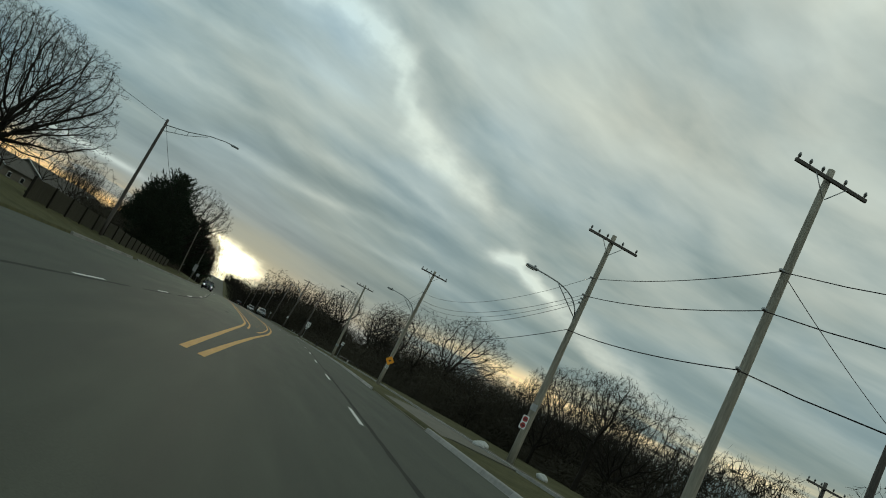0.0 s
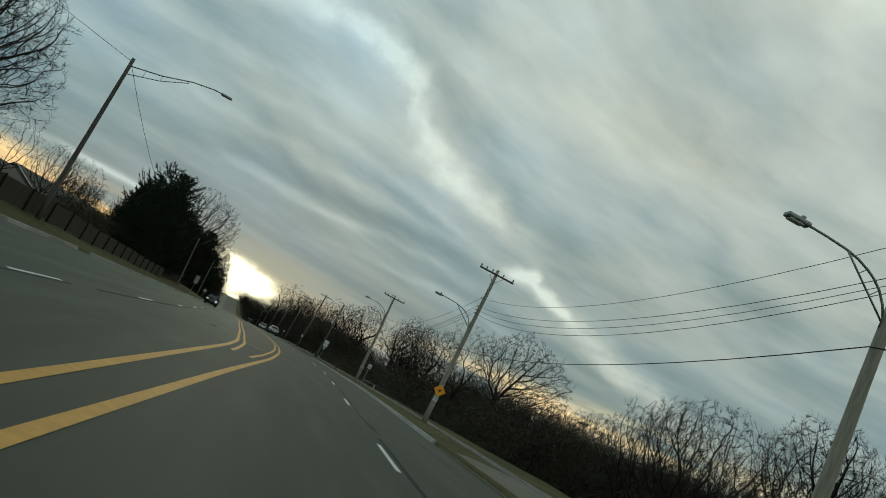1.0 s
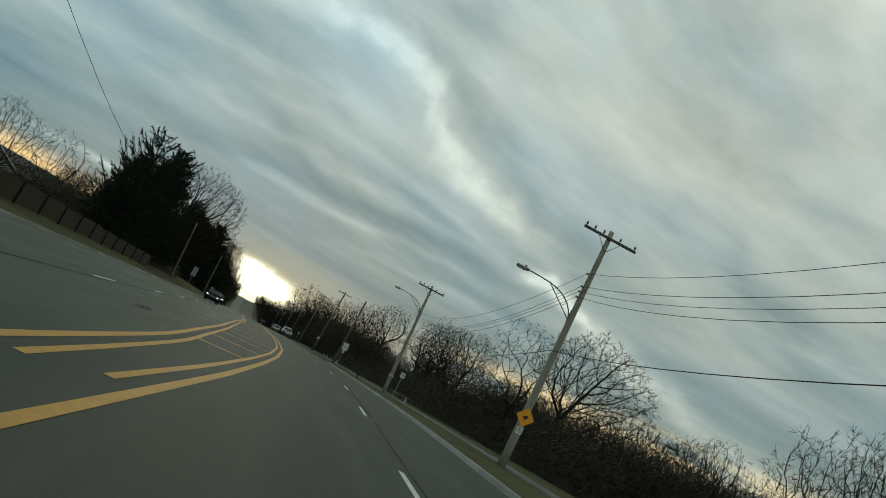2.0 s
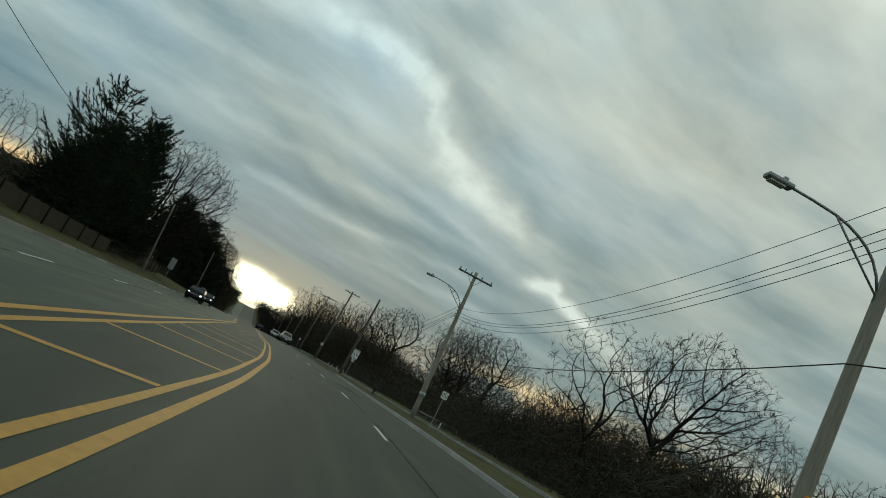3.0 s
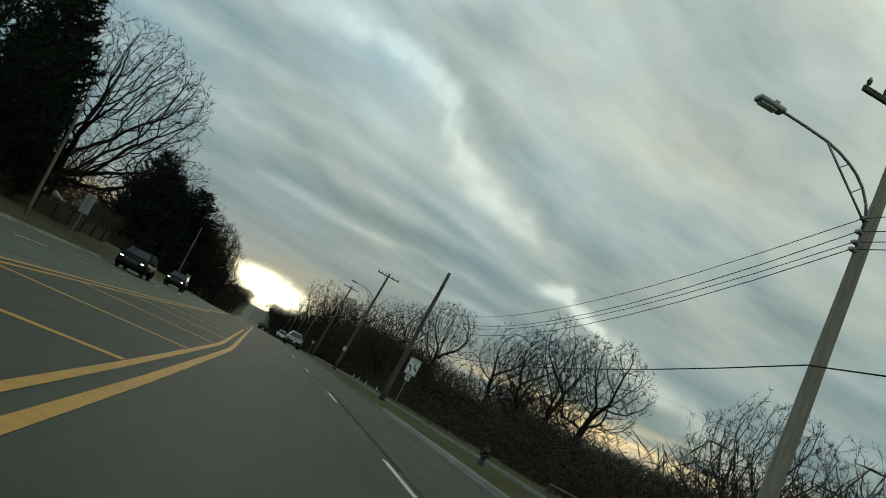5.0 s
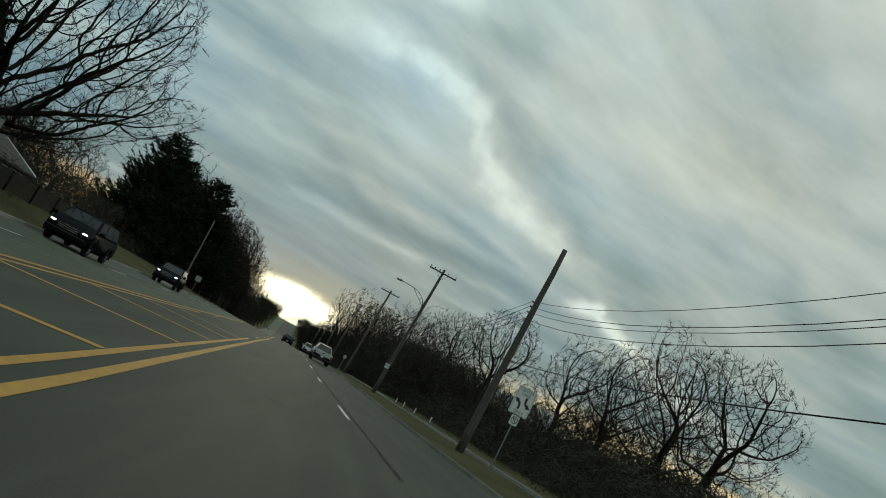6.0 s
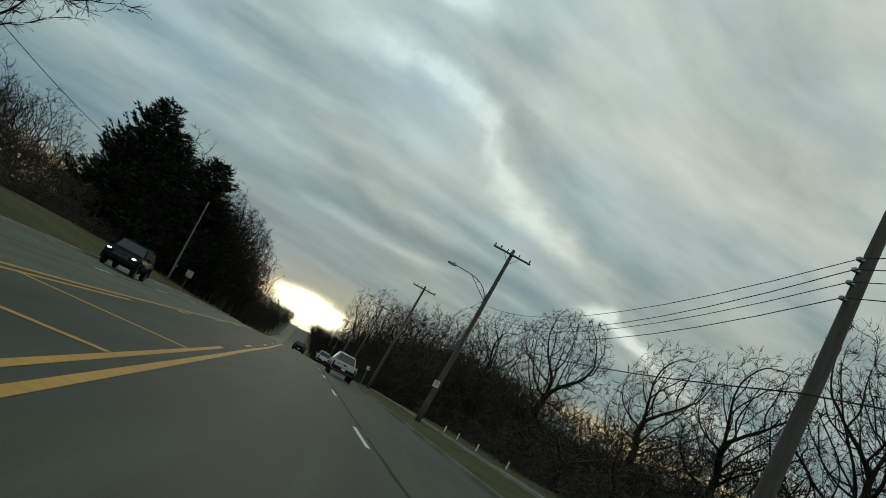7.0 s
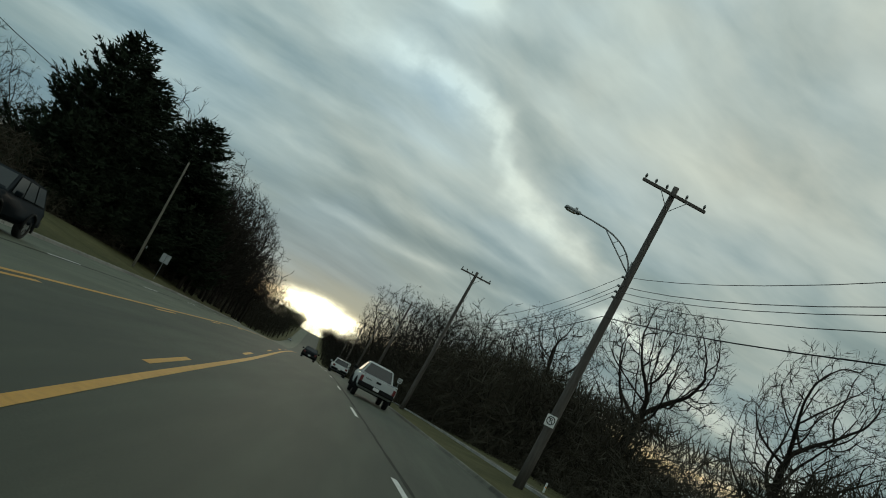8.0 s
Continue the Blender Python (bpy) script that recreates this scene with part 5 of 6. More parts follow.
def build_conifers():
    kinds = [conifer(3, 14.0, 5.8, 0.60, 1.7, 8, 0.55, 0.05, 1.8, 0.34, 0.05), conifer(5, 16.0, 5.2, 0.36, 2.6, 14, 0.58, 0.10, 3.0, 0.48, 0.10), conifer(8, 10.0, 4.0, 0.32, 3.0, 13, 0.55, 0.095, 2.6, 0.38, 0.075)]
    for k, base, x, y, h, t, wide, lab in ((0, 14.0, -19.6, 130.5, 13.2, 20, 1.0, "dark pine with upswept ragged boughs behind the fence"), (0, 14.0, -20.8, 146.5, 14.6, 150, 1.0, ""), (1, 16.0, -23.4, 160.5, 16.2, 60, 0.95, "tall dark conifer beside the broad bare tree"),
                                  (2, 10.0, -19.5, 126.0, 6.5, 10, 1.2, ""), (2, 10.0, -18.5, 138.0, 7.5, 200, 1.3, ""), (2, 10.0, -19.5, 152.0, 7.0, 100, 1.2, ""), (1, 16.0, -25.5, 151.0, 12.5, 190, 1.1, ""),
                                  (1, 16.0, -29.8, 232.0, 17.2, 10, 1.2, "tall dense dark spruce with ragged drooping boughs"), (1, 16.0, -25.6, 246.5, 16.0, 130, 1.5, ""), (1, 16.0, -28.2, 236.0, 15.2, 290, 1.4, ""), (2, 10.0, -28.6, 230.0, 9.0, 40, 1.2, ""), (2, 10.0, -25.5, 241.0, 9.5, 75, 1.2, ""), (1, 16.0, -24.0, 257.0, 12.0, 75, 1.2, "")):
        e = thing("conifer", pose(x, y, ground_z(x, y) - 0.1, 0, 0, t) @ Matrix.Diagonal((h / base * wide, h / base * wide, h / base, 1)), lab or "dense dark evergreen conifer", "conifer", "dark conifers")
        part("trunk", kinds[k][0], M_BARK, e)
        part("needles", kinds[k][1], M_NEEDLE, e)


build_conifers()


def brush_mesh(seed, stems, leaves, wide, high):
    rnd = random.Random(seed)
    v, f = [], []
    for _ in range(stems):
        x, y = rnd.uniform(-wide, wide), rnd.uniform(-wide * 0.6, wide * 0.6)
        h = high * rnd.uniform(0.4, 1.0)
        p = Vector((x, y, -0.2))
        pts = [p]
        d = Vector((rnd.gauss(0, 0.2), rnd.gauss(0, 0.2), 1))
        for i in range(3):
            d = d + Vector((rnd.gauss(0, 0.2), rnd.gauss(0, 0.2), 0))
            pts.append(pts[-1] + d.normalized() * h / 3)
        tube(v, f, pts, [0.022, 0.016, 0.011, 0.006], 3, False)
        for i in range(3):
            q = pts[1].lerp(pts[3], rnd.random())
            e = q + Vector((rnd.gauss(0, 0.5), rnd.gauss(0, 0.5), rnd.uniform(0.1, 0.7)))
            tube(v, f, [q, e], [0.009, 0.005], 3, False)
    for _ in range(leaves):
        h = high * rnd.random() ** 1.5 * 0.85
        p = Vector((rnd.uniform(-wide, wide), rnd.uniform(-wide * 0.6, wide * 0.6), h))
        a = Vector((rnd.gauss(0, 1), rnd.gauss(0, 1), rnd.gauss(0, 1.3))).normalized() * rnd.uniform(0.12, 0.38)
        b = a.orthogonal().normalized() * rnd.uniform(0.014, 0.034)
        k = len(v)
        v += [p - a, p + b, p + a, p - b]
        f.append((k, k + 1, k + 2, k + 3))
    return mesh_from("undergrowth", v, f, M_BRUSH)


def thicket_mesh(seed, blades, wide, high):
    """Deep tangle: broad sprays of twigs that close the view into the wood."""
    rnd = random.Random(seed)
    v, f = [], []
    for _ in range(blades):
        p = Vector((rnd.uniform(-wide, wide), rnd.uniform(-wide * 0.6, wide * 0.6), high * rnd.random() ** 1.25))
        a = Vector((rnd.gauss(0, 0.6), rnd.gauss(0, 0.6), rnd.uniform(-0.5, 1.2))).normalized() * rnd.uniform(0.4, 1.1)
        b = a.orthogonal().normalized()
        b.rotate(Matrix.Rotation(rnd.uniform(0, 6.28), 3, a.normalized()))
        b *= rnd.uniform(0.012, 0.040)
        k = len(v)
        v += [p - a, p + b, p + a + b * rnd.uniform(-2, 2), p - b]
        f.append((k, k + 1, k + 2, k + 3))
    return mesh_from("undergrowth", v, f, M_BRUSH)


def build_brush():
    rnd = random.Random(5)
    deep = [thicket_mesh(50 + i, 1050, 4.2, 4.0) for i in range(3)]
    kinds = [brush_mesh(40 + i, 26, 460, 3.6, 4.2) for i in range(3)]

    def put(x, y, s, sz, solid=False):
        ob = new("undergrowth", rnd.choice(deep if solid else kinds))
        ob.matrix_world = pose(x, y, ground_z(x, y) - 0.05, 0, 0, rnd.uniform(70, 110)) @ Matrix.Diagonal((s, s, sz, 1))
        tagged(ob, "tangled leafless undergrowth at the wood's edge", "undergrowth", kind="stuff")

    y = 66.0
    while y < 340:
        grown = min(max((y - 60) / 70, 0), 1)
        for off, hz in ((9.5, 0.6), (13.5, 0.95), (19.0, 1.3), (27.0, 1.7)):
            if y < 86 and off < 14 or y > 240 and off > 20:
                continue
            put(kerb_r(y) + off - (4.5 if y > 238 else 0) + rnd.uniform(-0.8, 0.8), y + rnd.uniform(-1, 1), 1.1, hz * (0.55 + 0.55 * grown) * (1.2 if y < 138 else 0.8 if y < 196 or off < 14 and y < 216 else 1.2 if y < 216 else 1.4 if off < 14 else 1.1 if off < 20 else 0.8) * rnd.uniform(0.8, 1.15), off > 12)
        y += 6.0
    # the wood's dark depth
    y = 84.0
    while y < 330:
        for off, hz in ((35.0, 1.5), (46.0, 2.0))[:2 if y < 140 else 1]:
            put(kerb_r(y) + off + rnd.uniform(-2, 2), y + rnd.uniform(-2, 2), 1.5, hz * (1.2 if y < 138 else 0.5 if y < 222 else 0.75) * rnd.uniform(0.8, 1.15), True)
        y += 8.0
    # taller tangle past the last lamp pole
    y = 222.0
    while y < 325:
        for off, hz in ((8.0, 1.5), (11.5, 2.0), (15.0, 2.1), (19.5, 1.9)) if y < 262 else ((8.5, 1.5), (13.0, 2.1), (18.0, 2.5), (25.0, 2.8)):
            put(kerb_r(y) + off + rnd.uniform(-1.5, 1.5), y + rnd.uniform(-2, 2), 1.25, hz * rnd.uniform(0.85, 1.1), True)
        y += 6.5 if y < 262 else 9.0
    for x, y, hz in ((-66.0, 262.0, 3.2), (-61.5, 264.0, 3.3), (29.0, 79.0, 0.95), (34.0, 86.0, 1.2), (28.0, 92.0, 1.1), (36.0, 96.0, 1.4)):
        put(x, y, 1.2, hz, True)
    y = 30.0
    while y < 66:
        for off in (17.0, 26.0):
            put(kerb_r(y) + off, y, 1.1, 0.38 * rnd.uniform(0.7, 1.2), True)
        y += 6.5
    y = 127.0
    while y < 340:
        for off, hz in ((6.3, 0.55), (11.0, 1.1), (17.0, 1.5)):
            if 168 < y < 206:
                off, hz = off + 6, hz * 0.55
            if y < 160:
                hz *= 0.65
            put(kerb_l(y) - off - (5.0 if 196 < y < 226 else 2.5 if y < 240 and y > 225 else 0), y, 1.1, hz * rnd.uniform(0.7, 1.15), off > 8)
        y += 6.0


build_brush()


def far_woods():
    """Joined distant trees and thickets along the road's dip, up the far hill and behind its crest."""
    rnd = random.Random(99)
    kinds = [tree_meshes(60 + i, 11.0, thin=0.045, slips=2, slip=0.9, crown=(6.6, 3.9, 4.4), trunk=3.0, buds=100, step=0.85) for i in range(3)]
    trees, tangles = [], []
    for tr, cr in kinds:
        vs, fs = [], []
        for me in (tr, cr):
            b = len(vs)
            vs += [v.co.copy() for v in me.vertices]
            fs += [tuple(b + i for i in p.vertices) for p in me.polygons]
        trees.append((np.array([tuple(v) for v in vs]), fs))
    for i in range(2):
        me = thicket_mesh(70 + i, 260, 4.2, 4.0)
        tangles.append((np.array([tuple(v.co) for v in me.vertices]), [tuple(p.vertices) for p in me.polygons]))
    for side in (1, -1, 0):
        allv, allf, n = [], [], 0

        def put(shape, x, y, s, sz):
            nonlocal n
            vs, fs = shape
            a = rnd.uniform(0, 6.28)
            c, sn = math.cos(a), math.sin(a)
            allv.append(np.stack([(vs[:, 0] * c - vs[:, 1] * sn) * s + x, (vs[:, 0] * sn + vs[:, 1] * c) * s + y, vs[:, 2] * sz + ground_z(x, y) - 0.1], 1))
            allf.extend([tuple(i + n for i in t) for t in fs])
            n += len(vs)

        if side:
            y = 322.0
            while y < 1050:
                edge = (lambda o: kerb_r(y) + o) if side > 0 else (lambda o: kerb_l(y) - o)
                for off, h in ((3.8 if side > 0 else 3.6, 12.5), (9.0, 15.0), (20.0, 17.0)):
                    s = h / 11.0 * rnd.uniform(0.8, 1.15)
                    put(rnd.choice(trees), edge(off + rnd.uniform(-2, 2)), y + rnd.uniform(-3, 3), s, s)
                for off, s in ((6.2 if side > 0 else 7.6, rnd.uniform(1.0, 1.5)), (14.0, rnd.uniform(1.8, 2.4))):
                    put(rnd.choice(tangles), edge(off + rnd.uniform(-1, 1)), y, s, s * rnd.uniform(0.9, 1.2))
                y += 11.0 if y < 560 else 21.0
        else:
            x = -190.0
            while x < 110:
                h = rnd.uniform(11, 16)
                put(rnd.choice(trees), x, 1085 + rnd.uniform(-15, 15), h / 11.0, h / 11.0)
                put(rnd.choice(tangles), x + 2, 1075.0, 2.6, rnd.uniform(2.4, 3.4))
                x += 4.0
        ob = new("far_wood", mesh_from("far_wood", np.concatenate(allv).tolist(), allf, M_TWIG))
        tagged(ob, "distant dark bare woods along the road" if side else "distant dark treeline behind the crest of the hill", "woods", kind="stuff")


far_woods()


# ---- vehicles ----
def paint(name, col, rough=0.2, gloss=0.035):
    """Lacquered paint: a matt colour coat under an even thin gloss."""
    m = surface(name, tuple(c * 0.9 for c in col), col, 0.7, 1.5, 0.6, 0.0, spec=0.0)
    t = m.node_tree
    p, out = t.nodes["Principled BSDF"], t.nodes["Material Output"]
    sheen = t.nodes.new("ShaderNodeBsdfGlossy")
    sheen.inputs["Roughness"].default_value = rough
    mixer = t.nodes.new("ShaderNodeMixShader")
    mixer.inputs[0].default_value = gloss
    t.links.new(p.outputs[0], mixer.inputs[1])
    t.links.new(sheen.outputs[0], mixer.inputs[2])
    t.links.new(mixer.outputs[0], out.inputs[0])
    return m


M_PAINT_WHITE = paint("white_car_paint", (0.52, 0.53, 0.52))
M_PAINT_DARK = paint("dark_car_paint", (0.004, 0.0045, 0.0055), 0.2, 0.025)
M_PAINT_GREY = paint("grey_car_paint", (0.006, 0.009, 0.012), 0.25, 0.025)
M_PAINT_SILVER = paint("silver_car_paint", (0.30, 0.31, 0.31))
M_TYRE = surface("tyre_rubber", (0.012, 0.012, 0.012), (0.03, 0.03, 0.03), 0.85, 10, 0.3, 0.2)
M_RIM = surface("alloy_rim", (0.32, 0.32, 0.32), (0.48, 0.48, 0.48), 0.35, 8, 0.3, 0, metal=0.8)
M_PLASTIC = surface("black_plastic", (0.008, 0.008, 0.008), (0.018, 0.018, 0.018), 0.75, 8, 0.3, 0.05, spec=0.15)
M_TAIL = surface("red_lens", (0.09, 0.006, 0.006), (0.15, 0.012, 0.012), 0.4, 8, 0.3, 0)
M_CARGLASS = paint("tinted_glass", (0.008, 0.010, 0.010), 0.06, 0.09)
M_CHROME = surface("chrome", (0.55, 0.55, 0.55), (0.65, 0.65, 0.65), 0.15, 8, 0.3, 0, metal=1.0)


def lit_lamp():
    m = bpy.data.materials.new("lit_headlamp")
    m.use_nodes = True
    p = m.node_tree.nodes["Principled BSDF"]
    p.inputs["Base Color"].default_value = (0.8, 0.8, 0.78, 1)
    p.inputs["Emission Color"].default_value = (1.0, 0.96, 0.88, 1)
    p.inputs["Emission Strength"].default_value = 7.0
    return m


M_HEADLAMP = lit_lamp()


def loft(name, sections, material, parent, label="", closed=True):
    """Skin over half profiles (y, [(x, z), ...]), mirrored in x."""
    v, f = [], []
    n = len(sections[0][1])
    for y, prof in sections:
        v += [(x, y, z) for x, z in prof] + [(-x, y, z) for x, z in prof[::-1]]
    k = 2 * n
    for i in range(len(sections) - 1):
        for j in range(k):
            j2 = (j + 1) % k
            f.append((i * k + j, i * k + j2, (i + 1) * k + j2, (i + 1) * k + j))
    f += [tuple(range(k))[::-1], tuple((len(sections) - 1) * k + j for j in range(k))]
    me = mesh_from(name, v, f, material, True)
    bm = bmesh.new()
    bm.from_mesh(me)
    bmesh.ops.recalc_face_normals(bm, faces=bm.faces)
    es = [e for e in bm.edges if len(e.link_faces) == 2 and e.calc_face_angle(0) > 0.6]
    bmesh.ops.bevel(bm, geom=es, offset=0.025, segments=2, affect="EDGES", profile=0.6, clamp_overlap=True)
    bm.to_mesh(me)
    bm.free()
    return part(name, me, material, parent, label)


def quad_panel(name, pts, material, parent, thick=0.012, label=""):
    a, b, c, d = [Vector(p) for p in pts]
    n = (b - a).cross(d - a).normalized() * thick
    v = [a, b, c, d, a + n, b + n, c + n, d + n]
    f = [(3, 2, 1, 0), (4, 5, 6, 7), (0, 1, 5, 4), (1, 2, 6, 5), (2, 3, 7, 6), (3, 0, 4, 7)]
    return part(name, mesh_from(name, v, f, material), material, parent, label)


def wheel(parent, x, y, r, w):
    v, f = [], []
    s = 1 if x > 0 else -1
    prof = [(0.0, r * 0.62), (0.0, r * 0.93), (w * 0.15, r), (w * 0.85, r), (w, r * 0.93), (w, r * 0.62)]
    n = 24
    for d, q in prof:
        v += [(x - s * d, y + q * math.cos(2 * math.pi * i / n), r + q * math.sin(2 * math.pi * i / n)) for i in range(n)]
    for k in range(len(prof) - 1):
        for i in range(n):
            f.append((k * n + i, k * n + (i + 1) % n, (k + 1) * n + (i + 1) % n, (k + 1) * n + i))
    t = part("wheel", mesh_from("wheel", v, f, M_TYRE, True), M_TYRE, parent, "black tyre")
    v, f = [], []
    v.append((x - s * 0.05, y, r))
    for q, d in ((r * 0.2, 0.03), (r * 0.62, 0.02), (r * 0.63, 0.08)):
        v += [(x - s * d, y + q * math.cos(2 * math.pi * i / 20), r + q * math.sin(2 * math.pi * i / 20)) for i in range(20)]
    f += [(0, 1 + i, 1 + (i + 1) % 20) for i in range(20)]
    f += [(1 + k * 20 + i, 1 + k * 20 + (i + 1) % 20, 21 + k * 20 + (i + 1) % 20, 21 + k * 20 + i) for k in range(2) for i in range(20) if k == 1 or i % 4 < 3]
    part("rim", mesh_from("rim", v, f, M_RIM), M_RIM, t)


def vehicle(x, y, heading, name, label, category, paintwork, length, width, belt, roof, hood, cabin, bed=False, lights=False, clear=0.32, wheel_r=0.36, z=0.0, front_bar=True):
    """cabin: y of the rear glass's foot and top, the windscreen's top and foot, counted forward from the middle."""
    e = thing(name, pose(x, y, z, 0, 0, heading), label, category)
    L, h = length / 2, width / 2
    rb, rt, ft, fb = cabin
    slope = 0.27 if bed else 0.17
    low = lambda top, k=1.0, bot=clear: [(h * 0.86 * k, bot), (h * 0.97 * k, bot + 0.12), (h * k, bot + 0.38), (h * 0.985 * k, top - 0.10), (h * 0.93 * k, top)]
    rear_top = belt if not bed else belt - 0.02
    secs = [(-L + 0.03, low(rear_top - 0.03, 0.95, clear + 0.16)), (-L + 0.25, low(rear_top)), (rb + 0.05, low(rear_top)), (fb, low(belt)), (fb + 0.1, low(hood + 0.04)), (L - 0.55, low(hood - 0.03)), (L - 0.12, low(hood - 0.14, 0.95, clear + 0.04)), (L, low(hood - 0.24, 0.88, clear + 0.1))]
    body = loft("body", secs, paintwork, e)
    cab = []
    for yy, zz in ((rb, belt + 0.02), (rt, roof - 0.04), ((rt + ft) / 2, roof), (ft, roof - 0.03), (fb, belt + 0.02)):
        k = (zz - belt) / (roof - belt)
        wx = h * (0.91 - slope * k)
        cab.append((yy, [(h * 0.90, belt - 0.06), (h * 0.91 - 0.05 * k, belt + 0.02), (wx, zz), (wx - 0.12, zz + 0.025)]))
    loft("cabin", cab, paintwork, e)

    k0, k1 = 0.10, 0.88
    wr = lambda k: h * (0.91 - slope * k)
    lerp = lambda a, b, k: a + (b - a) * k
    zz0, zz1 = lerp(belt, roof, k0), lerp(belt, roof, k1)
    ry0, ry1, fy0, fy1 = lerp(rb, rt, k0), lerp(rb, rt, k1), lerp(fb, ft, k0), lerp(fb, ft, k1)
    quad_panel("rear_window", [(wr(k0) * 0.88, ry0 - 0.012, zz0), (-wr(k0) * 0.88, ry0 - 0.012, zz0), (-wr(k1) * 0.90, ry1 - 0.012, zz1), (wr(k1) * 0.90, ry1 - 0.012, zz1)][::-1], M_CARGLASS, e, 0.02, "dark tinted glass")
    quad_panel("windscreen", [(-wr(k0) * 0.92, fy0 + 0.012, zz0), (wr(k0) * 0.92, fy0 + 0.012, zz0), (wr(k1) * 0.92, fy1 + 0.012, zz1), (-wr(k1) * 0.92, fy1 + 0.012, zz1)][::-1], M_CARGLASS, e, 0.02, "dark glass windscreen")
    cuts = [0.0, 0.5, 1.0] if not bed else [0.0, 0.42, 1.0]
    if rt - rb > 1.5 or (length > 4.6 and not bed):
        cuts = [0.0, 0.32, 0.66, 1.0]
    for s in (-1, 1):
        for a, b in zip(cuts, cuts[1:]):
            y0a, y0b = lerp(ry0 + 0.12, fy0 - 0.12, a) + 0.05, lerp(ry0 + 0.12, fy0 - 0.12, b) - 0.05
            y1a, y1b = lerp(ry1 + 0.10, fy1 - 0.06, a) + 0.05, lerp(ry1 + 0.10, fy1 - 0.06, b) - 0.05
            pts = [(s * (h * 0.91 - 0.05 * k0 + 0.008), y0a, zz0), (s * (h * 0.91 - 0.05 * k0 + 0.008), y0b, zz0), (s * (wr(k1) + 0.012), y1b, zz1), (s * (wr(k1) + 0.012), y1a, zz1)]
            quad_panel("side_window", pts if s > 0 else pts[::-1], M_CARGLASS, e, 0.012, "dark side glass")
        # wheels, arches, mirrors, lamps
        for yy in (-L + 0.20 * length, L - 0.185 * length):
            wheel(e, s * (h - 0.02), yy, wheel_r, 0.24)
            v, f = [], []
            arc = [Vector((s * (h + 0.004), yy + (wheel_r + 0.075) * math.cos(radians(a)), wheel_r + (wheel_r + 0.075) * math.sin(radians(a)))) for a in range(-12, 193, 12)]
            tube(v, f, arc, [0.045] * len(arc), 5)
            part("wheel_arch", mesh_from("wheel_arch", v, f, M_PLASTIC, True), M_PLASTIC, e, "black wheel arch")
        bm = bmesh.new()
        box(bm, (0.22, 0.10, 0.17), (s * (h + 0.10), fb - 0.30, belt + 0.10), 0.035)
        part("mirror", bm, M_PLASTIC if bed else paintwork, e)
        bm = bmesh.new()
        if bed:
            box(bm, (0.17, 0.06, 0.42), (s * (h * 0.86), -L + 0.035, belt - 0.32), 0.02)
        else:
            box(bm, (0.26, 0.07, 0.24), (s * (h * 0.74), -L + 0.05, belt - 0.16), 0.03)
        part("tail_light", bm, M_TAIL, e, "red tail light")
        bm = bmesh.new()
        box(bm, (0.22, 0.10, 0.13) if lights else (0.36, 0.10, 0.15), (s * (h * 0.72), L - 0.06, hood - 0.24), 0.03)
        part("headlight", bm, M_HEADLAMP if lights else M_CHROME, e, "lit white headlight" if lights else "clear headlight")
    if bed:
        # open load bed: dark floor well with rims, tailgate with handle
        bm = bmesh.new()
        box(bm, (width * 0.80, rb + L - 0.24, 0.02), (0, (rb - L) / 2 + 0.02, belt + 0.004), 0.004)
        part("bed_liner", bm, M_PLASTIC, e, "dark load bed")
        for s in (-1, 1):
            bm = bmesh.new()
            box(bm, (0.10, rb + L - 0.10, 0.07), (s * h * 0.90, (rb - L) / 2, belt + 0.03), 0.02)
            part("bed_rim", bm, paintwork, e)
        bm = bmesh.new()
        box(bm, (width * 0.80, 0.07, 0.55), (0, -L + 0.02, belt - 0.27), 0.025)
        g = part("tailgate", bm, paintwork, e, "white tailgate")
        bm = bmesh.new()
        box(bm, (0.26, 0.03, 0.10), (0, -L - 0.02, belt - 0.14), 0.015)
        part("handle", bm, M_PLASTIC, g, "black handle")
        bm = bmesh.new()
        box(bm, (0.34, 0.012, 0.05), (-0.52, -L - 0.018, belt - 0.16), 0.004)
        part("badge", bm, M_CHROME, g, "small plain badge bar")
    bm = bmesh.new()
    box(bm, (width * 0.94, 0.22, 0.24), (0, -L - 0.02, clear + 0.22), 0.05)
    part("rear_bumper", bm, M_PLASTIC, e, "black rear bumper")
    bm = bmesh.new()
    box(bm, (0.31, 0.012, 0.15), (0, -L - 0.137, clear + 0.24 if bed else belt - 0.42), 0.005)
    part("number_plate", bm, M_SIGN, e, "plain pale number plate bar")
    bm = bmesh.new()
    box(bm, (width * 0.92, 0.18, 0.26), (0, L + 0.0, clear + 0.20), 0.06)
    part("front_bumper", bm, paintwork if not bed else M_CHROME, e)
    bm = bmesh.new()
    box(bm, (width * 0.48, 0.05, 0.24), (0, L + 0.015, hood - 0.27), 0.02)
    gr = part("grille", bm, M_PLASTIC, e, "black grille")
    if front_bar:
        for dz in (-0.06, 0.02, 0.10):
            bm = bmesh.new()
            box(bm, (width * 0.46, 0.02, 0.022), (0, L + 0.045, hood - 0.29 + dz), 0.004)
            part("grille_bar", bm, M_CHROME, gr)
    bm = bmesh.new()
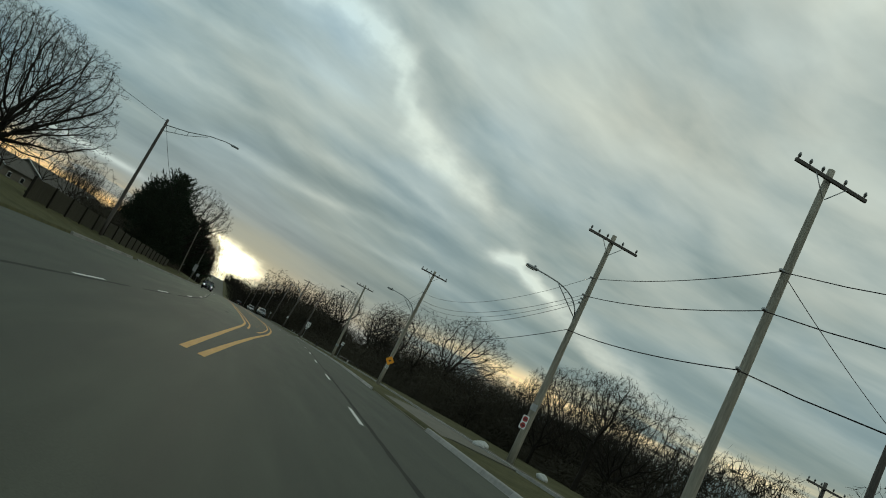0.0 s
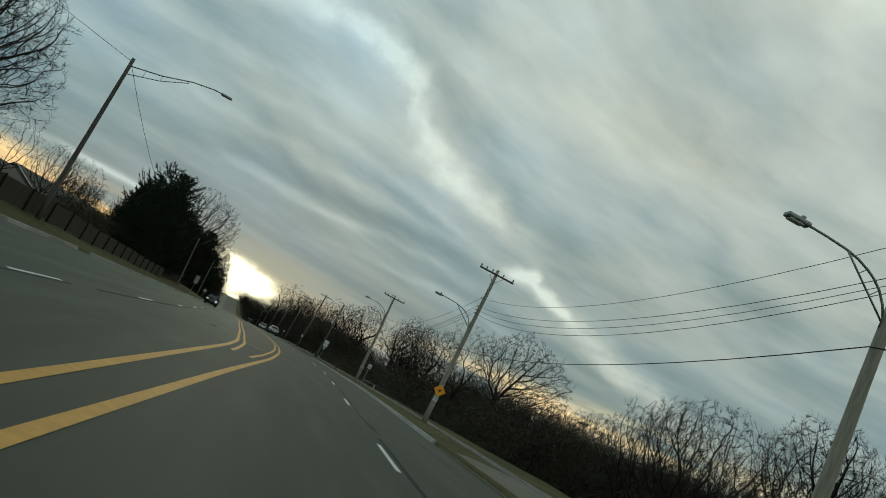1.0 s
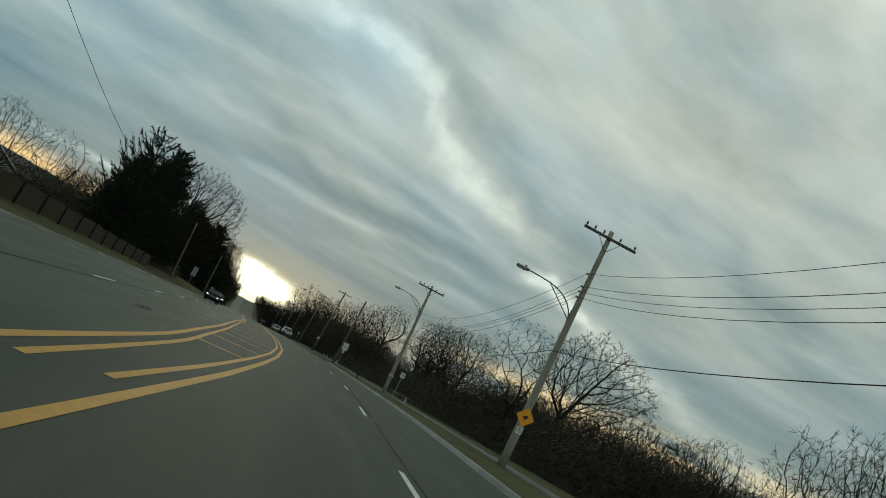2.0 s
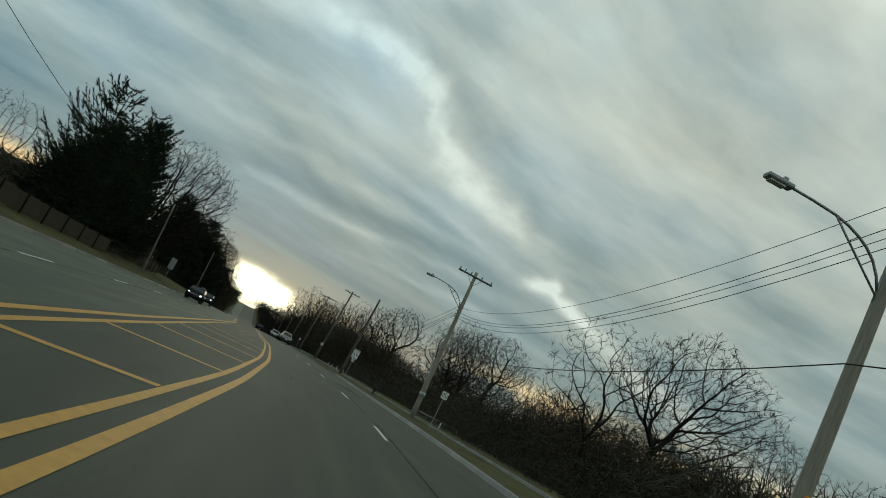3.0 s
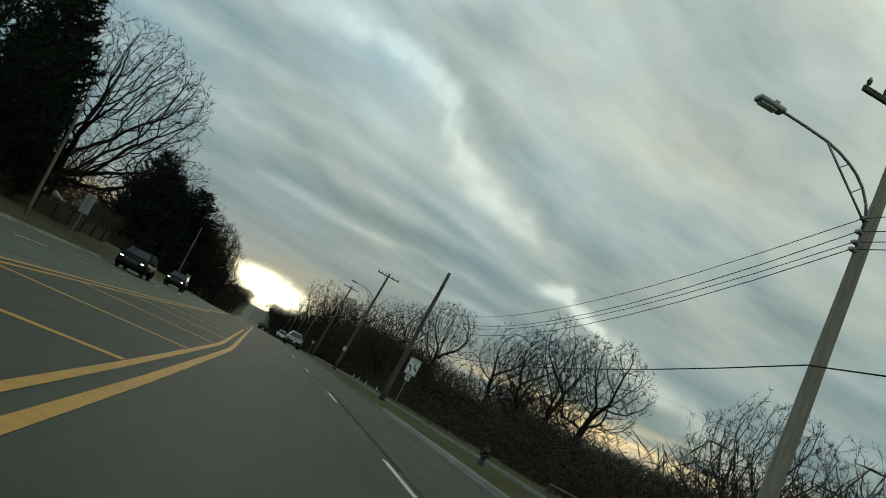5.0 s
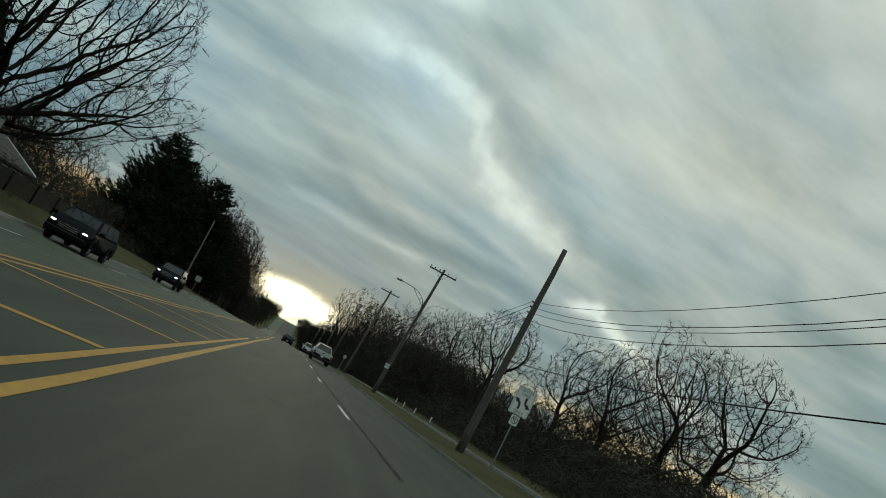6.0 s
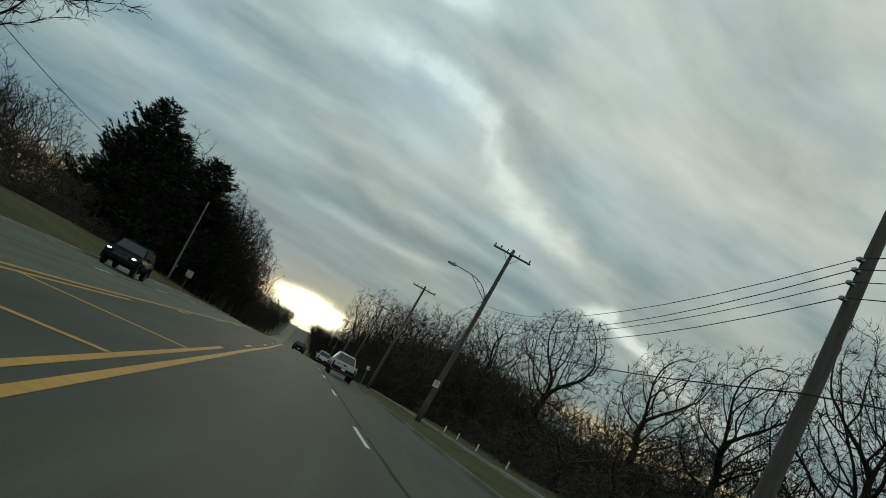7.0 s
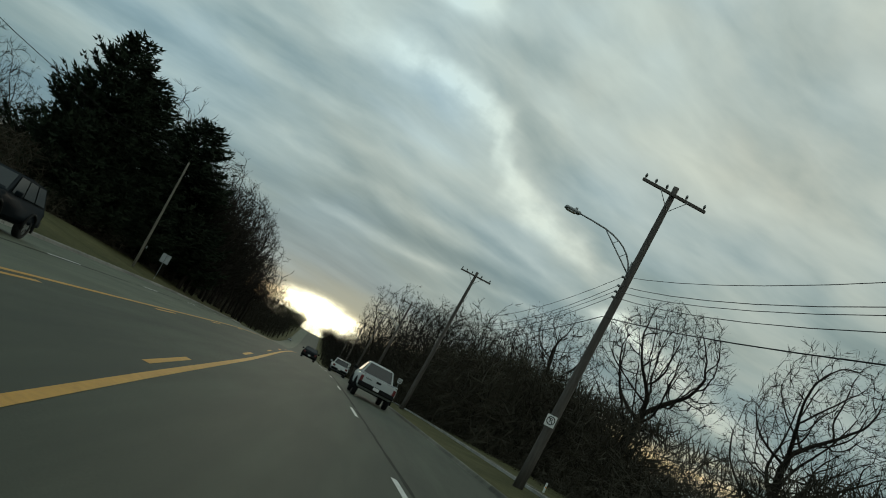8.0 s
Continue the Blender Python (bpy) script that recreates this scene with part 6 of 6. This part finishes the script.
    box(bm, (width * 0.8, length * 0.8, 0.16), (0, 0, clear + 0.02), 0.04)
    part("underbody", bm, M_PLASTIC, e)
    return e


# the pickup and the cars ahead, then the oncoming ones
def lane_heading(c, y):
    return math.degrees(math.atan2(-(c(y + 4) - c(y - 4)), 8))


def lane(c, off, y):
    return c(y) + off, y, lane_heading(c, y)


x, y, a = lane(dash_r, 1.62, 205.0)
vehicle(x, y, a, "pickup_truck", "white crew-cab pickup truck with black rear bumper", "pickup truck", M_PAINT_WHITE, 5.8, 2.02, 1.20, 1.90, 1.22, (-0.75, -0.52, 1.00, 1.75), bed=True, clear=0.48, wheel_r=0.42)
x, y, a = lane(dash_r, 1.7, 252.0)
vehicle(x, y, a, "suv", "white sport utility vehicle driving ahead", "car", M_PAINT_WHITE, 4.7, 1.88, 1.05, 1.70, 1.08, (-2.15, -1.75, 0.55, 1.35), clear=0.36, wheel_r=0.37, z=road_z(252))
x, y, a = lane(dash_r, -1.7, 262.0)
vehicle(x, y, a, "car", "dark grey sedan driving ahead", "car", M_PAINT_GREY, 4.7, 1.84, 0.95, 1.45, 0.95, (-1.65, -0.95, 0.45, 1.25), clear=0.30, wheel_r=0.34, z=road_z(262))
x, y, a = lane(dash_l, -1.75, 157.3)
vehicle(x, y, a + 180, "minivan", "dark minivan with lit headlights in the oncoming lane", "car", M_PAINT_DARK, 5.1, 1.98, 1.06, 1.74, 1.05, (-2.40, -2.10, 0.95, 1.85), lights=True, clear=0.30, wheel_r=0.36)
x, y, a = lane(dash_l, -1.75, 185.5)
vehicle(x, y, a + 180, "suv", "dark sport utility vehicle with lit headlights in the oncoming lane", "car", M_PAINT_GREY, 4.8, 1.92, 1.10, 1.75, 1.12, (-2.25, -1.95, 0.40, 1.10), lights=True, clear=0.40, wheel_r=0.39)
x, y, a = lane(dash_l, -1.7, 620.0)
vehicle(x, y, a + 180, "car", "distant pale car with lit headlights on the far hill", "car", M_PAINT_SILVER, 4.6, 1.84, 0.95, 1.45, 0.95, (-1.65, -0.95, 0.45, 1.25), lights=True, z=road_z(620))
